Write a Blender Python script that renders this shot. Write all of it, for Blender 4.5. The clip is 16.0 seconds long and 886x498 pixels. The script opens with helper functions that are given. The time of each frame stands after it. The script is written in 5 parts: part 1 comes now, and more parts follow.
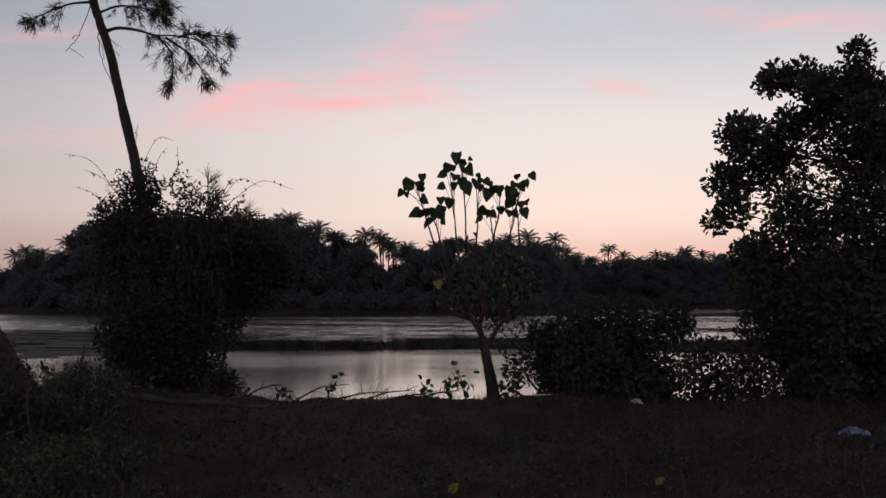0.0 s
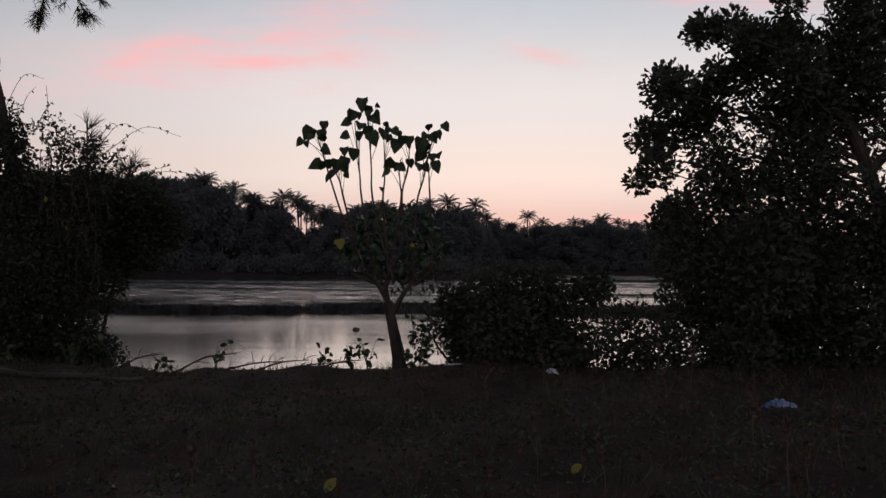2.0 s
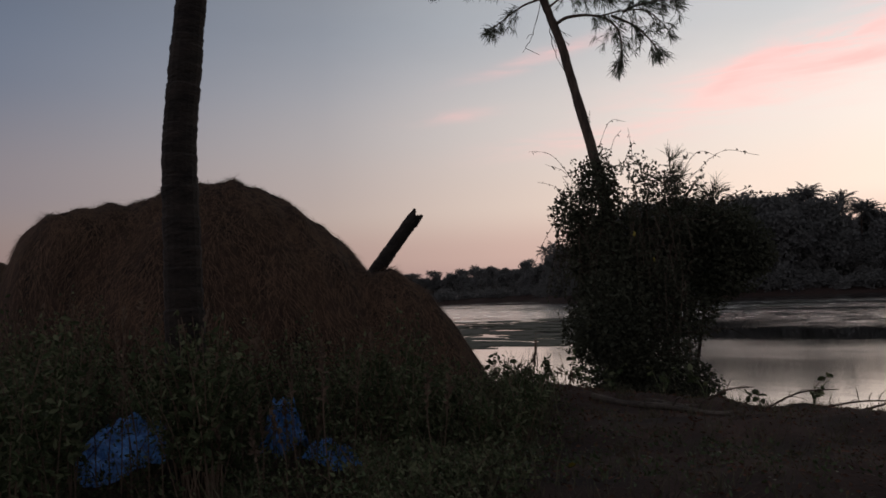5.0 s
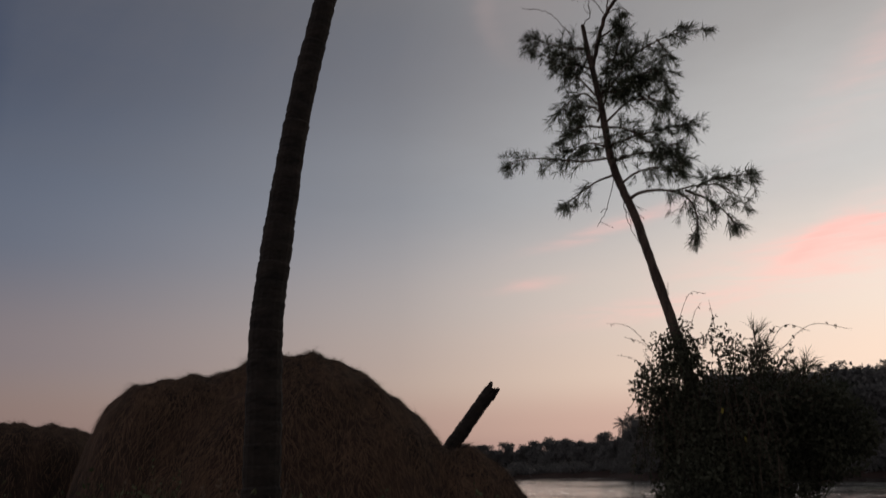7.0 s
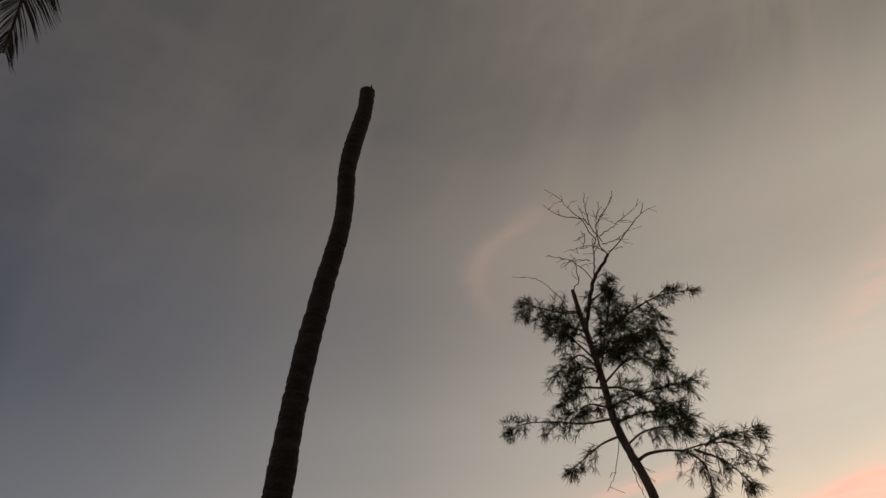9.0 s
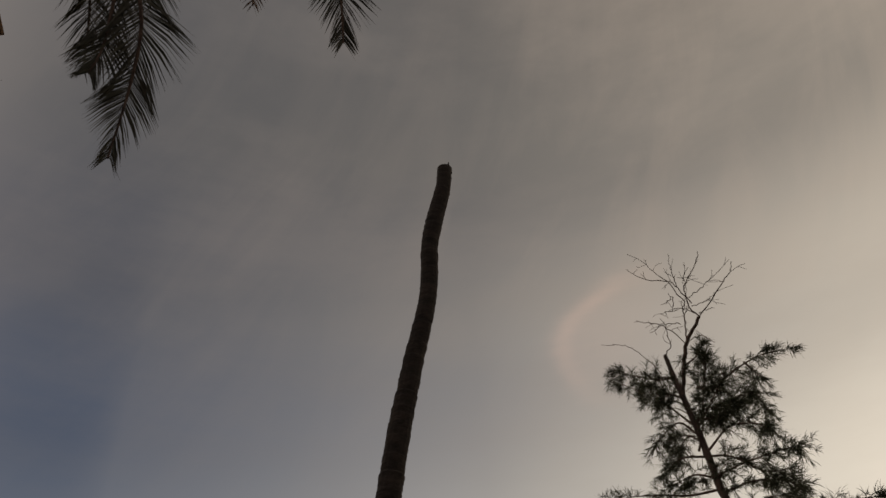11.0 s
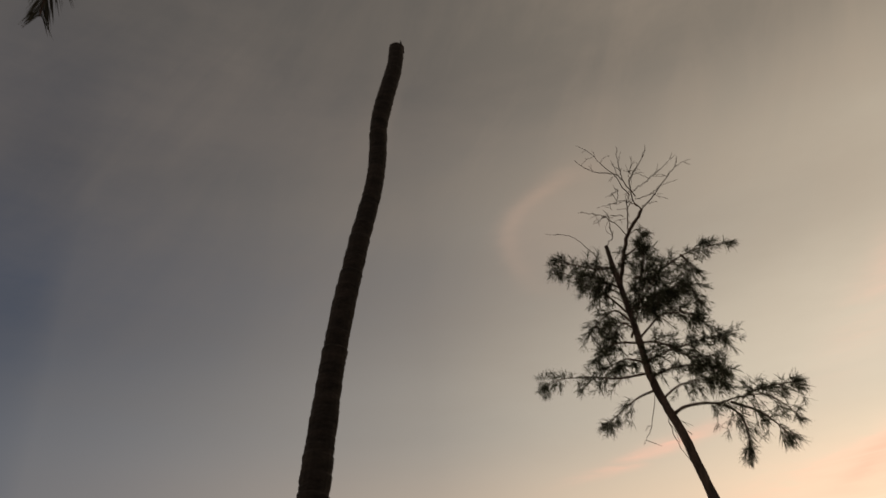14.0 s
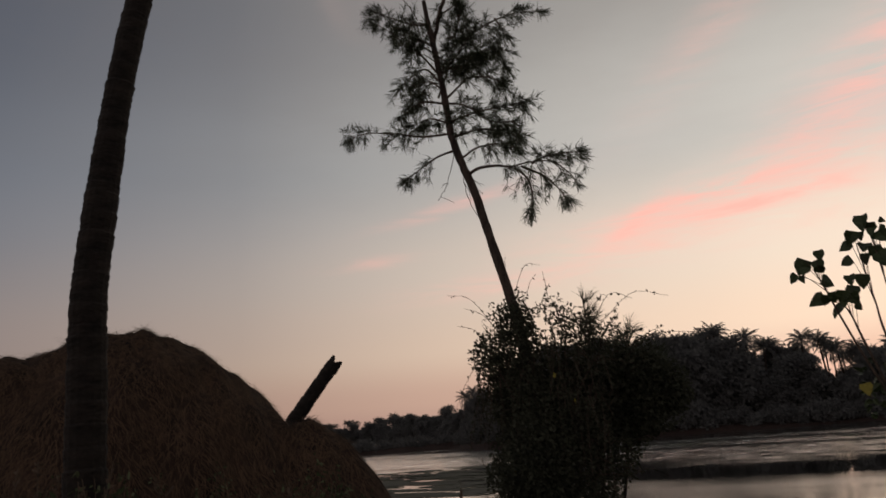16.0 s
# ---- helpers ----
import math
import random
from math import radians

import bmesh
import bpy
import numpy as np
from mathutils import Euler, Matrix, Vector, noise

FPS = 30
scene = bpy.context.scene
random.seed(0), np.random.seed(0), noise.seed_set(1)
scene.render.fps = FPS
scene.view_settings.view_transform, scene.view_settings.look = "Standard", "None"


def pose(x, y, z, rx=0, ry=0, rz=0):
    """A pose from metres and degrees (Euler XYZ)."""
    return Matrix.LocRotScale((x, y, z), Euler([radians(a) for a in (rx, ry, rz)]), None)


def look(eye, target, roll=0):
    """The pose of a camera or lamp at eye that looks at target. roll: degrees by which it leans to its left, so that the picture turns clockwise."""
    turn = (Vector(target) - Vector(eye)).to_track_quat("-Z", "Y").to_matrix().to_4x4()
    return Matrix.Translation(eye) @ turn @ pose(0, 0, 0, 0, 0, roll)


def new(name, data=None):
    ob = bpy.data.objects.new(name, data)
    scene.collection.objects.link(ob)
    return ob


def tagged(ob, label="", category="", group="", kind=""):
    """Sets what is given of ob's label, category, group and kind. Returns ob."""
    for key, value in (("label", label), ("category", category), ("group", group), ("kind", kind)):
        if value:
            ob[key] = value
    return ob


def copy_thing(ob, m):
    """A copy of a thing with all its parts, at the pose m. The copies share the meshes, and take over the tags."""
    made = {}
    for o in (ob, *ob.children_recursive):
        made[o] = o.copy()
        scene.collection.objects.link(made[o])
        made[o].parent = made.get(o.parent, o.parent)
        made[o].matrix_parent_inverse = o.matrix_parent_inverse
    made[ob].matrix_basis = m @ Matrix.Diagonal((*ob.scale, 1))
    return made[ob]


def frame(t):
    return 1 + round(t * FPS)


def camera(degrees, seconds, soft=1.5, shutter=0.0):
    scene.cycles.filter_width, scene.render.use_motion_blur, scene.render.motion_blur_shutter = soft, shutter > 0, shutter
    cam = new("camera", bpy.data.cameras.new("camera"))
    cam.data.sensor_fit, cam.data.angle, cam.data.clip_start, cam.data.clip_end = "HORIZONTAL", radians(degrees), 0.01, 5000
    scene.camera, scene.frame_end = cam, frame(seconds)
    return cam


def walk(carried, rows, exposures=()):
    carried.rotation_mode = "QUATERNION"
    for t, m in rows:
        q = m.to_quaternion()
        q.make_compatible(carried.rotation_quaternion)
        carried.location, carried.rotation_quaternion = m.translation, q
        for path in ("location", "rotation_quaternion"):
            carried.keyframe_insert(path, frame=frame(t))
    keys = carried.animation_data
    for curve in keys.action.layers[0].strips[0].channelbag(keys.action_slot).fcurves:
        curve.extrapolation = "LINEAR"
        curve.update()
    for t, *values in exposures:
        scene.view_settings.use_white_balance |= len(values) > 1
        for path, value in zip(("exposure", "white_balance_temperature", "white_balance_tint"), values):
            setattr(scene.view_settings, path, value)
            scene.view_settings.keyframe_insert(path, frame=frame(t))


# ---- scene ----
# ---------------- camera and walk ----------------
cam = camera(58.9, 16.0, 1.5, 0.3)
PATH = [
    (0, (0.54, 0.737, 1.453), (0.269, 2.714, 1.577), -0.0),
    (0.5, (0.586, 1.081, 1.433), (0.357, 3.063, 1.568), 0.2),
    (1, (0.533, 1.387, 1.425), (0.414, 3.38, 1.535), 0.9),
    (1.5, (0.546, 1.587, 1.411), (0.498, 3.586, 1.455), 0.9),
    (2, (0.652, 1.804, 1.398), (0.581, 3.803, 1.434), 0.5),
    (2.5, (0.768, 2.049, 1.435), (0.578, 4.038, 1.524), -0.0),
    (3, (0.772, 2.263, 1.443), (0.364, 4.217, 1.553), -0.6),
    (3.5, (0.774, 2.401, 1.464), (0.062, 4.266, 1.579), -0.8),
    (4, (0.823, 2.405, 1.47), (-0.223, 4.108, 1.559), -1.3),
    (4.5, (0.834, 2.353, 1.476), (-0.465, 3.871, 1.552), -1.7),
    (4.7, (0.817, 2.337, 1.48), (-0.537, 3.808, 1.56), -1.9),
    (6.8, (0.726, 2.277, 1.568), (-0.748, 3.547, 2.032), -0.9),
    (7, (0.724, 2.27, 1.569), (-0.734, 3.53, 2.107), -1.3),
    (7.5, (0.736, 2.246, 1.562), (-0.676, 3.462, 2.289), -2.3),
    (8, (0.737, 2.245, 1.556), (-0.631, 3.407, 2.439), -2.77),
    (8.5, (0.724, 2.275, 1.564), (-0.567, 3.393, 2.606), -3.1),
    (9, (0.7, 2.259, 1.572), (-0.519, 3.357, 2.715), -4.0),
    (9.5, (0.686, 2.28, 1.57), (-0.519, 3.376, 2.73), -4.0),
    (10, (0.677, 2.269, 1.562), (-0.552, 3.308, 2.75), -3.3),
    (10.2, (0.675, 2.261, 1.559), (-0.568, 3.253, 2.772), -3.1),
    (12.3, (0.691, 2.195, 1.504), (-0.55, 2.984, 2.859), -3.7),
    (12.5, (0.695, 2.192, 1.504), (-0.559, 2.976, 2.85), -3.8),
    (13, (0.689, 2.181, 1.503), (-0.608, 3.046, 2.755), -3.8),
    (13.5, (0.676, 2.204, 1.486), (-0.635, 3.168, 2.649), -3.7),
    (14, (0.671, 2.25, 1.477), (-0.642, 3.314, 2.546), -3.6),
    (14.5, (0.645, 2.264, 1.477), (-0.669, 3.467, 2.386), -4.6),
    (15, (0.649, 2.297, 1.483), (-0.65, 3.636, 2.205), -4.73),
    (15.5, (0.669, 2.281, 1.484), (-0.574, 3.738, 2.059), -4.87),
    (16, (0.732, 2.317, 1.481), (-0.454, 3.859, 1.947), -4.5),
]
EXPOSURES = [
    (0.0, 0.05, 6250, 14), (2.5, 0.05, 6150, 14), (3.5, 0.0, 6150, 14), (4.0, 0.0, 6250, 14), (4.7, 0.30, 6550, 13), (7.0, 0.22, 7100, 15), (8.3, 0.06, 8200, 15), (9.0, 0.20, 8850, 15),
    (10.2, 0.22, 8850, 15), (12.5, 1.40, 8500, 12), (13.5, 0.70, 9000, 14), (14.5, 0.10, 10000, 15), (15.0, -0.06, 9300, 13), (15.5, 0.06, 8200, 14), (16.0, 0.10, 7550, 14),
]
walk(cam, [(t, look(eye, target, roll)) for t, eye, target, roll in PATH], EXPOSURES)

# ---------------- sky after sunset ----------------
AFTERGLOW = -4.0  # bearing of the set sun, degrees to the left of +y
world = bpy.data.worlds.new("dusk_sky")
scene.world = world
world.use_nodes = True
WT = world.node_tree
WT.nodes.clear()


def wnode(kind, **props):
    n = WT.nodes.new(kind)
    for k, v in props.items():
        if k == "operation":
            n.operation = v
        elif k == "blend_type":
            n.blend_type = v
        elif k == "data_type":
            n.data_type = v
    return n


def wmath(op, a, b=None, clamp=False):
    n = wnode("ShaderNodeMath", operation=op)
    n.use_clamp = clamp
    for i, v in enumerate((a, b)):
        if v is None:
            continue
        if isinstance(v, (int, float)):
            n.inputs[i].default_value = v
        else:
            WT.links.new(v, n.inputs[i])
    return n.outputs[0]


def wramp(fac, stops, curve="EASE"):
    n = wnode("ShaderNodeValToRGB")
    cr = n.color_ramp
    cr.interpolation = curve
    while len(cr.elements) < len(stops):
        cr.elements.new(0.5)
    for e, (p, c) in zip(cr.elements, stops):
        e.position, e.color = p, (*c, 1)
    WT.links.new(fac, n.inputs[0])
    return n.outputs[0]


def wmix(fac, a, b, kind="MIX"):
    n = wnode("ShaderNodeMixRGB", blend_type=kind)
    for i, v in enumerate((fac, a, b)):
        if isinstance(v, (int, float)):
            n.inputs[i].default_value = v
        elif isinstance(v, tuple):
            n.inputs[i].default_value = (*v, 1)
        else:
            WT.links.new(v, n.inputs[i])
    return n.outputs[0]


tc = wnode("ShaderNodeTexCoord")
sep = wnode("ShaderNodeSeparateXYZ")
WT.links.new(tc.outputs["Generated"], sep.inputs[0])
DX, DY, DZ = sep.outputs
AZ = wmath("MULTIPLY", wmath("ARCTAN2", wmath("MULTIPLY", DX, -1.0), DY), 57.2958)  # bearing, left positive
EL = wmath("MULTIPLY", wmath("ARCSINE", DZ), 57.2958)  # elevation
EL01 = wmath("DIVIDE", EL, 90.0, clamp=True)
TOSUN = wmath("COSINE", wmath("MULTIPLY", wmath("SUBTRACT", AZ, AFTERGLOW), 0.0174533))

wn = wnode("ShaderNodeTexNoise")
wn.inputs["Scale"].default_value = 2.6
wn.inputs["Detail"].default_value = 7
wn.inputs["Roughness"].default_value = 0.6
wmap = wnode("ShaderNodeMapping")
wmap.inputs["Scale"].default_value = (1.0, 0.8, 3.2)
wmap.inputs["Rotation"].default_value = (0.0, 0.35, 0.3)
WT.links.new(tc.outputs["Generated"], wmap.inputs[0])
WT.links.new(wmap.outputs[0], wn.inputs["Vector"])
WISP = wn.outputs[0]

front = wramp(EL01, [(0.0, (0.52, 0.345, 0.335)), (0.03, (0.715, 0.51, 0.445)), (0.07, (0.885, 0.735, 0.625)), (0.13, (0.83, 0.76, 0.69)),
                     (0.22, (0.56, 0.59, 0.60)), (0.36, (0.345, 0.36, 0.37)), (0.50, (0.160, 0.166, 0.174)), (0.67, (0.095, 0.10, 0.106)), (1.0, (0.09, 0.095, 0.105))])
side = wramp(EL01, [(0.0, (0.152, 0.108, 0.100)), (0.04, (0.172, 0.134, 0.136)), (0.09, (0.138, 0.129, 0.158)), (0.17, (0.072, 0.101, 0.160)),
                    (0.30, (0.034, 0.054, 0.101)), (0.42, (0.046, 0.057, 0.084)), (0.54, (0.054, 0.063, 0.081)), (1.0, (0.066, 0.070, 0.083))])
back = wramp(EL01, [(0.0, (0.47, 0.41, 0.41)), (0.2, (0.43, 0.40, 0.44)), (0.5, (0.24, 0.245, 0.275)), (1.0, (0.12, 0.125, 0.14))])
near_sun = wramp(TOSUN, [(0.10, (0, 0, 0)), (0.55, (0.29, 0.29, 0.29)), (0.78, (0.63, 0.63, 0.63)), (0.92, (0.86, 0.86, 0.86)), (1.0, (1, 1, 1))], "B_SPLINE")
away = wramp(wmath("MULTIPLY", TOSUN, -1.0), [(-0.0, (0, 0, 0)), (0.75, (1, 1, 1))])
sky_col = wmix(away, wmix(near_sun, side, front), back)

# thin high cloud
veil = wramp(WISP, [(0.34, (0, 0, 0)), (0.74, (1, 1, 1))])
high = wmath("MULTIPLY", wmath("DIVIDE", wmath("SUBTRACT", EL, 8.0), 40.0, clamp=True), 0.45)
sky_col = wmix(wmath("MULTIPLY", veil, high), sky_col, wmix(near_sun, (0.095, 0.101, 0.120), (0.26, 0.250, 0.252)))

# faint slanting strands over the whole upper sky
across = wmath("ADD", wmath("MULTIPLY", AZ, 0.085), wmath("MULTIPLY", EL, 0.062))
lengthwise = wmath("SUBTRACT", wmath("MULTIPLY", EL, 0.030), wmath("MULTIPLY", AZ, 0.022))
comb = wnode("ShaderNodeCombineXYZ")
WT.links.new(across, comb.inputs[0])
WT.links.new(lengthwise, comb.inputs[1])
sn = wnode("ShaderNodeTexNoise")
sn.inputs["Scale"].default_value = 1.5
sn.inputs["Detail"].default_value = 9
sn.inputs["Roughness"].default_value = 0.58
sn.inputs["Distortion"].default_value = 0.5
WT.links.new(comb.outputs[0], sn.inputs["Vector"])
strand = wmath("MULTIPLY", wmath("SUBTRACT", sn.outputs[0], 0.44), 3.2, clamp=True)
strand = wmath("MULTIPLY", strand, wmath("DIVIDE", wmath("SUBTRACT", EL, 12.0), 30.0, clamp=True))
strand = wmath("MULTIPLY", strand, wmath("DIVIDE", wmath("SUBTRACT", 72.0, EL), 28.0, clamp=True))
sky_col = wmix(wmath("MULTIPLY", strand, 0.135), sky_col, wmix(near_sun, (0.15, 0.148, 0.160), (0.44, 0.39, 0.37)))

# pink streaks of cirrus: bearing, elevation, half length, half thickness (degrees), tilt, strength
fn = wnode("ShaderNodeTexNoise")
fn.inputs["Scale"].default_value = 9.0
fn.inputs["Detail"].default_value = 8
fn.inputs["Roughness"].default_value = 0.62
fn.inputs["Distortion"].default_value = 0.6
fmap = wnode("ShaderNodeMapping")
fmap.inputs["Scale"].default_value = (0.8, 0.8, 5.5)
fmap.inputs["Rotation"].default_value = (0.0, -0.20, 0.0)
WT.links.new(tc.outputs["Generated"], fmap.inputs[0])
WT.links.new(fmap.outputs[0], fn.inputs["Vector"])
FIBRE = fn.outputs[0]
STREAKS = [
    (20.0, 13.9, 9.0, 1.5, 8, 0.70), (18.3, 15.3, 4.6, 0.55, 8, 0.80), (23.2, 13.9, 2.6, 0.7, 34, 0.95), (14.5, 13.9, 6.0, 0.45, 6, 0.90), (23.0, 11.8, 9.5, 0.8, 6, 0.48), (10.5, 18.0, 7.5, 2.2, 28, 0.48), (6.0, 20.6, 5.5, 1.6, 30, 0.42),
    (9.0, 15.6, 6.5, 1.3, 10, 0.42), (-5.2, 15.0, 2.6, 0.5, -12, 0.65), (-16.5, 18.3, 7.0, 1.0, -13, 0.72), (-10.8, 3.15, 2.4, 0.22, 4, 1.0), (35.0, 10.3, 6.0, 0.7, 6, 0.35), (3.0, 23.0, 8.0, 2.0, 26, 0.36),
    (36.0, 16.6, 5.0, 0.5, 14, 0.40), (-3.0, 5.6, 9.0, 0.4, 1, 0.18), (14.0, 27.5, 9.0, 1.6, 38, 0.24), (43.0, 12.6, 3.0, 0.4, 5, 0.26), (13.0, 12.2, 9.0, 1.0, 8, 0.26),
]
for az, el, hl, ht, tilt, strength in STREAKS:
    c, s = math.cos(radians(tilt)), math.sin(radians(tilt))
    wob = wmath("MULTIPLY", wmath("SUBTRACT", WISP, 0.5), 4.0 * ht)
    du = wmath("MULTIPLY", wmath("SUBTRACT", AZ, az), -1.0)
    dv = wmath("ADD", wmath("SUBTRACT", EL, el), wob)
    p = wmath("DIVIDE", wmath("ADD", wmath("MULTIPLY", du, c), wmath("MULTIPLY", dv, s)), hl)
    q = wmath("DIVIDE", wmath("SUBTRACT", wmath("MULTIPLY", dv, c), wmath("MULTIPLY", du, s)), ht)
    r2 = wmath("ADD", wmath("MULTIPLY", p, p), wmath("MULTIPLY", q, q))
    g = wmath("EXPONENT", wmath("MULTIPLY", r2, -1.0))
    body = wmath("MULTIPLY", wmath("SUBTRACT", FIBRE, 0.33), 3.2, clamp=True)
    fac = wmath("MULTIPLY", wmath("MULTIPLY", g, body), strength, clamp=True)
    sky_col = wmix(fac, sky_col, (0.96, 0.48, 0.45))

# pale arc of cloud high up
arc_u = wmath("DIVIDE", wmath("SUBTRACT", AZ, 36.9), 9.4)
arc_v = wmath("DIVIDE", wmath("SUBTRACT", EL, 31.6), 6.1)
arc_r = wmath("SQRT", wmath("ADD", wmath("MULTIPLY", arc_u, arc_u), wmath("MULTIPLY", arc_v, arc_v)))
arc_r = wmath("ADD", arc_r, wmath("MULTIPLY", wmath("SUBTRACT", WISP, 0.5), 0.5))
rim = wmath("EXPONENT", wmath("MULTIPLY", wmath("POWER", wmath("ABSOLUTE", wmath("DIVIDE", wmath("SUBTRACT", arc_r, 0.90), 0.11)), 2.0), -1.0))
fill = wmath("SUBTRACT", 1.0, wmath("DIVIDE", wmath("SUBTRACT", arc_r, 0.72), 0.28, clamp=True), clamp=True)
arc = wmath("MULTIPLY", wmath("ADD", rim, wmath("MULTIPLY", fill, 0.5)), wmath("DIVIDE", wmath("ADD", arc_u, 0.25), 0.8, clamp=True))
arc = wmath("MULTIPLY", arc, wmath("DIVIDE", wmath("ADD", arc_v, 0.65), 0.8, clamp=True))
arc = wmath("MULTIPLY", arc, wmath("ADD", FIBRE, 0.35))
sky_col = wmix(wmath("MULTIPLY", arc, 0.12), sky_col, (0.62, 0.44, 0.41))

nishita = wnode("ShaderNodeTexSky")
nishita.sky_type = "NISHITA"
nishita.sun_disc = False
nishita.sun_elevation = radians(0.5)
nishita.sun_rotation = radians(-AFTERGLOW)
bg_a, bg_b, add = wnode("ShaderNodeBackground"), wnode("ShaderNodeBackground"), wnode("ShaderNodeAddShader")
WT.links.new(nishita.outputs[0], bg_a.inputs[0])
bg_a.inputs[1].default_value = 0.012
WT.links.new(sky_col, bg_b.inputs[0])
bg_b.inputs[1].default_value = 1.0
wout = wnode("ShaderNodeOutputWorld")
WT.links.new(bg_a.outputs[0], add.inputs[0])
WT.links.new(bg_b.outputs[0], add.inputs[1])
WT.links.new(add.outputs[0], wout.inputs[0])


# ---------------- materials ----------------
def material(name, dark, light, scale=4.0, rough=0.8, bump=0.3, fine=40.0, island=0.0, spec=0.3, stretch=(1, 1, 1), blotch=None, metal=0.0, trans=0.0):
    """Two noises (stains and grain) between two colours, with relief; island: variation from piece to piece."""
    m = bpy.data.materials.new(name)
    m.use_nodes = True
    t = m.node_tree
    b = t.nodes["Principled BSDF"]
    co = t.nodes.new("ShaderNodeTexCoord")
    mp = t.nodes.new("ShaderNodeMapping")
    mp.inputs["Scale"].default_value = stretch
    t.links.new(co.outputs["Object"], mp.inputs[0])
    n1, n2 = t.nodes.new("ShaderNodeTexNoise"), t.nodes.new("ShaderNodeTexNoise")
    for n, sc in ((n1, scale), (n2, fine)):
        n.inputs["Scale"].default_value = sc
        n.inputs["Detail"].default_value = 6
        t.links.new(mp.outputs[0], n.inputs["Vector"])
    mixf = t.nodes.new("ShaderNodeMath")
    mixf.operation = "MULTIPLY_ADD"
    t.links.new(n2.outputs[0], mixf.inputs[0])
    mixf.inputs[1].default_value = 0.55
    half = t.nodes.new("ShaderNodeMath")
    half.operation = "MULTIPLY_ADD"
    t.links.new(n1.outputs[0], half.inputs[0])
    half.inputs[1].default_value = 1.1
    half.inputs[2].default_value = -0.35
    t.links.new(half.outputs[0], mixf.inputs[2])
    val = mixf.outputs[0]
    if island:
        geo = t.nodes.new("ShaderNodeNewGeometry")
        add_i = t.nodes.new("ShaderNodeMath")
        add_i.operation = "MULTIPLY_ADD"
        t.links.new(geo.outputs["Random Per Island"], add_i.inputs[0])
        add_i.inputs[1].default_value = island
        t.links.new(val, add_i.inputs[2])
        val = add_i.outputs[0]
    cr = t.nodes.new("ShaderNodeValToRGB")
    cr.color_ramp.elements[0].position, cr.color_ramp.elements[0].color = 0.25, (*dark, 1)
    cr.color_ramp.elements[1].position, cr.color_ramp.elements[1].color = 0.85 + island * 0.6, (*light, 1)
    if blotch:
        e = cr.color_ramp.elements.new(0.62 + island * 0.4)
        e.color = (*blotch, 1)
    t.links.new(val, cr.inputs[0])
    t.links.new(cr.outputs[0], b.inputs["Base Color"])
    b.inputs["Roughness"].default_value = rough
    b.inputs["Metallic"].default_value = metal
    b.inputs["Specular IOR Level"].default_value = spec
    if trans:
        # leaves let some light through
        tl, mx = t.nodes.new("ShaderNodeBsdfTranslucent"), t.nodes.new("ShaderNodeMixShader")
        t.links.new(cr.outputs[0], tl.inputs[0])
        mx.inputs[0].default_value = trans
        t.links.new(b.outputs[0], mx.inputs[1])
        t.links.new(tl.outputs[0], mx.inputs[2])
        t.links.new(mx.outputs[0], t.nodes["Material Output"].inputs[0])
    if bump:
        bp = t.nodes.new("ShaderNodeBump")
        bp.inputs["Strength"].default_value = bump
        bp.inputs["Distance"].default_value = 0.02
        t.links.new(val, bp.inputs["Height"])
        t.links.new(bp.outputs[0], b.inputs["Normal"])
    return m


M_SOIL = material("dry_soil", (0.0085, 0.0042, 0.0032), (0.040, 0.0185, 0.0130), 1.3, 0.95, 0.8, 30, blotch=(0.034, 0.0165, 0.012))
M_LITTER = material("fallen_leaves", (0.026, 0.0125, 0.0088), (0.090, 0.044, 0.028), 3, 0.85, 0.2, 30, island=0.6)
M_GRASS = material("dry_grass", (0.0204, 0.0229, 0.0119), (0.0799, 0.0748, 0.0425), 2, 0.8, 0.1, 30, island=0.6)
M_WEED = material("weed_leaf", (0.026, 0.033, 0.017), (0.105, 0.120, 0.066), 2, 0.8, 0.15, 30, island=0.9, spec=0.15, blotch=(0.048, 0.066, 0.030), trans=0.15)
M_STALK = material("dry_stalk", (0.035, 0.025, 0.018), (0.14, 0.10, 0.070), 3, 0.85, 0.2, 30, island=0.4)
M_DEADWOOD = material("bleached_wood", (0.030, 0.025, 0.021), (0.13, 0.11, 0.093), 5, 0.85, 0.6, 40, stretch=(0.4, 1, 1))
M_HAY = material("old_straw", (0.009, 0.0062, 0.0048), (0.070, 0.043, 0.029), 2.6, 0.95, 1.0, 40, stretch=(1, 1, 0.4), blotch=(0.048, 0.028, 0.019))
M_STRAW = material("straw_strand", (0.007, 0.0048, 0.0036), (0.112, 0.067, 0.040), 1.6, 0.85, 0.1, 9, island=0.9)
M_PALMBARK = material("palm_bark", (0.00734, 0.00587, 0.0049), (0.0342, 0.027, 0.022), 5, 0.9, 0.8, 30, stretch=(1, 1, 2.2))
M_PALMBARK_WARM = material("palm_bark_brown", (0.0231, 0.0132, 0.00825), (0.099, 0.0561, 0.033), 6, 0.9, 0.8, 34, stretch=(1, 1, 2.2))
M_BARK = material("bark", (0.0224, 0.0168, 0.014), (0.098, 0.0728, 0.0588), 6, 0.9, 0.8, 34, stretch=(1, 1, 0.35))
M_TWIG = material("twig", (0.03, 0.022, 0.018), (0.12, 0.085, 0.065), 6, 0.9, 0.4, 30)
M_LEAF = material("thick_leaf", (0.026, 0.031, 0.021), (0.088, 0.096, 0.064), 2, 0.7, 0.1, 20, island=0.4, spec=0.15, trans=0.15)
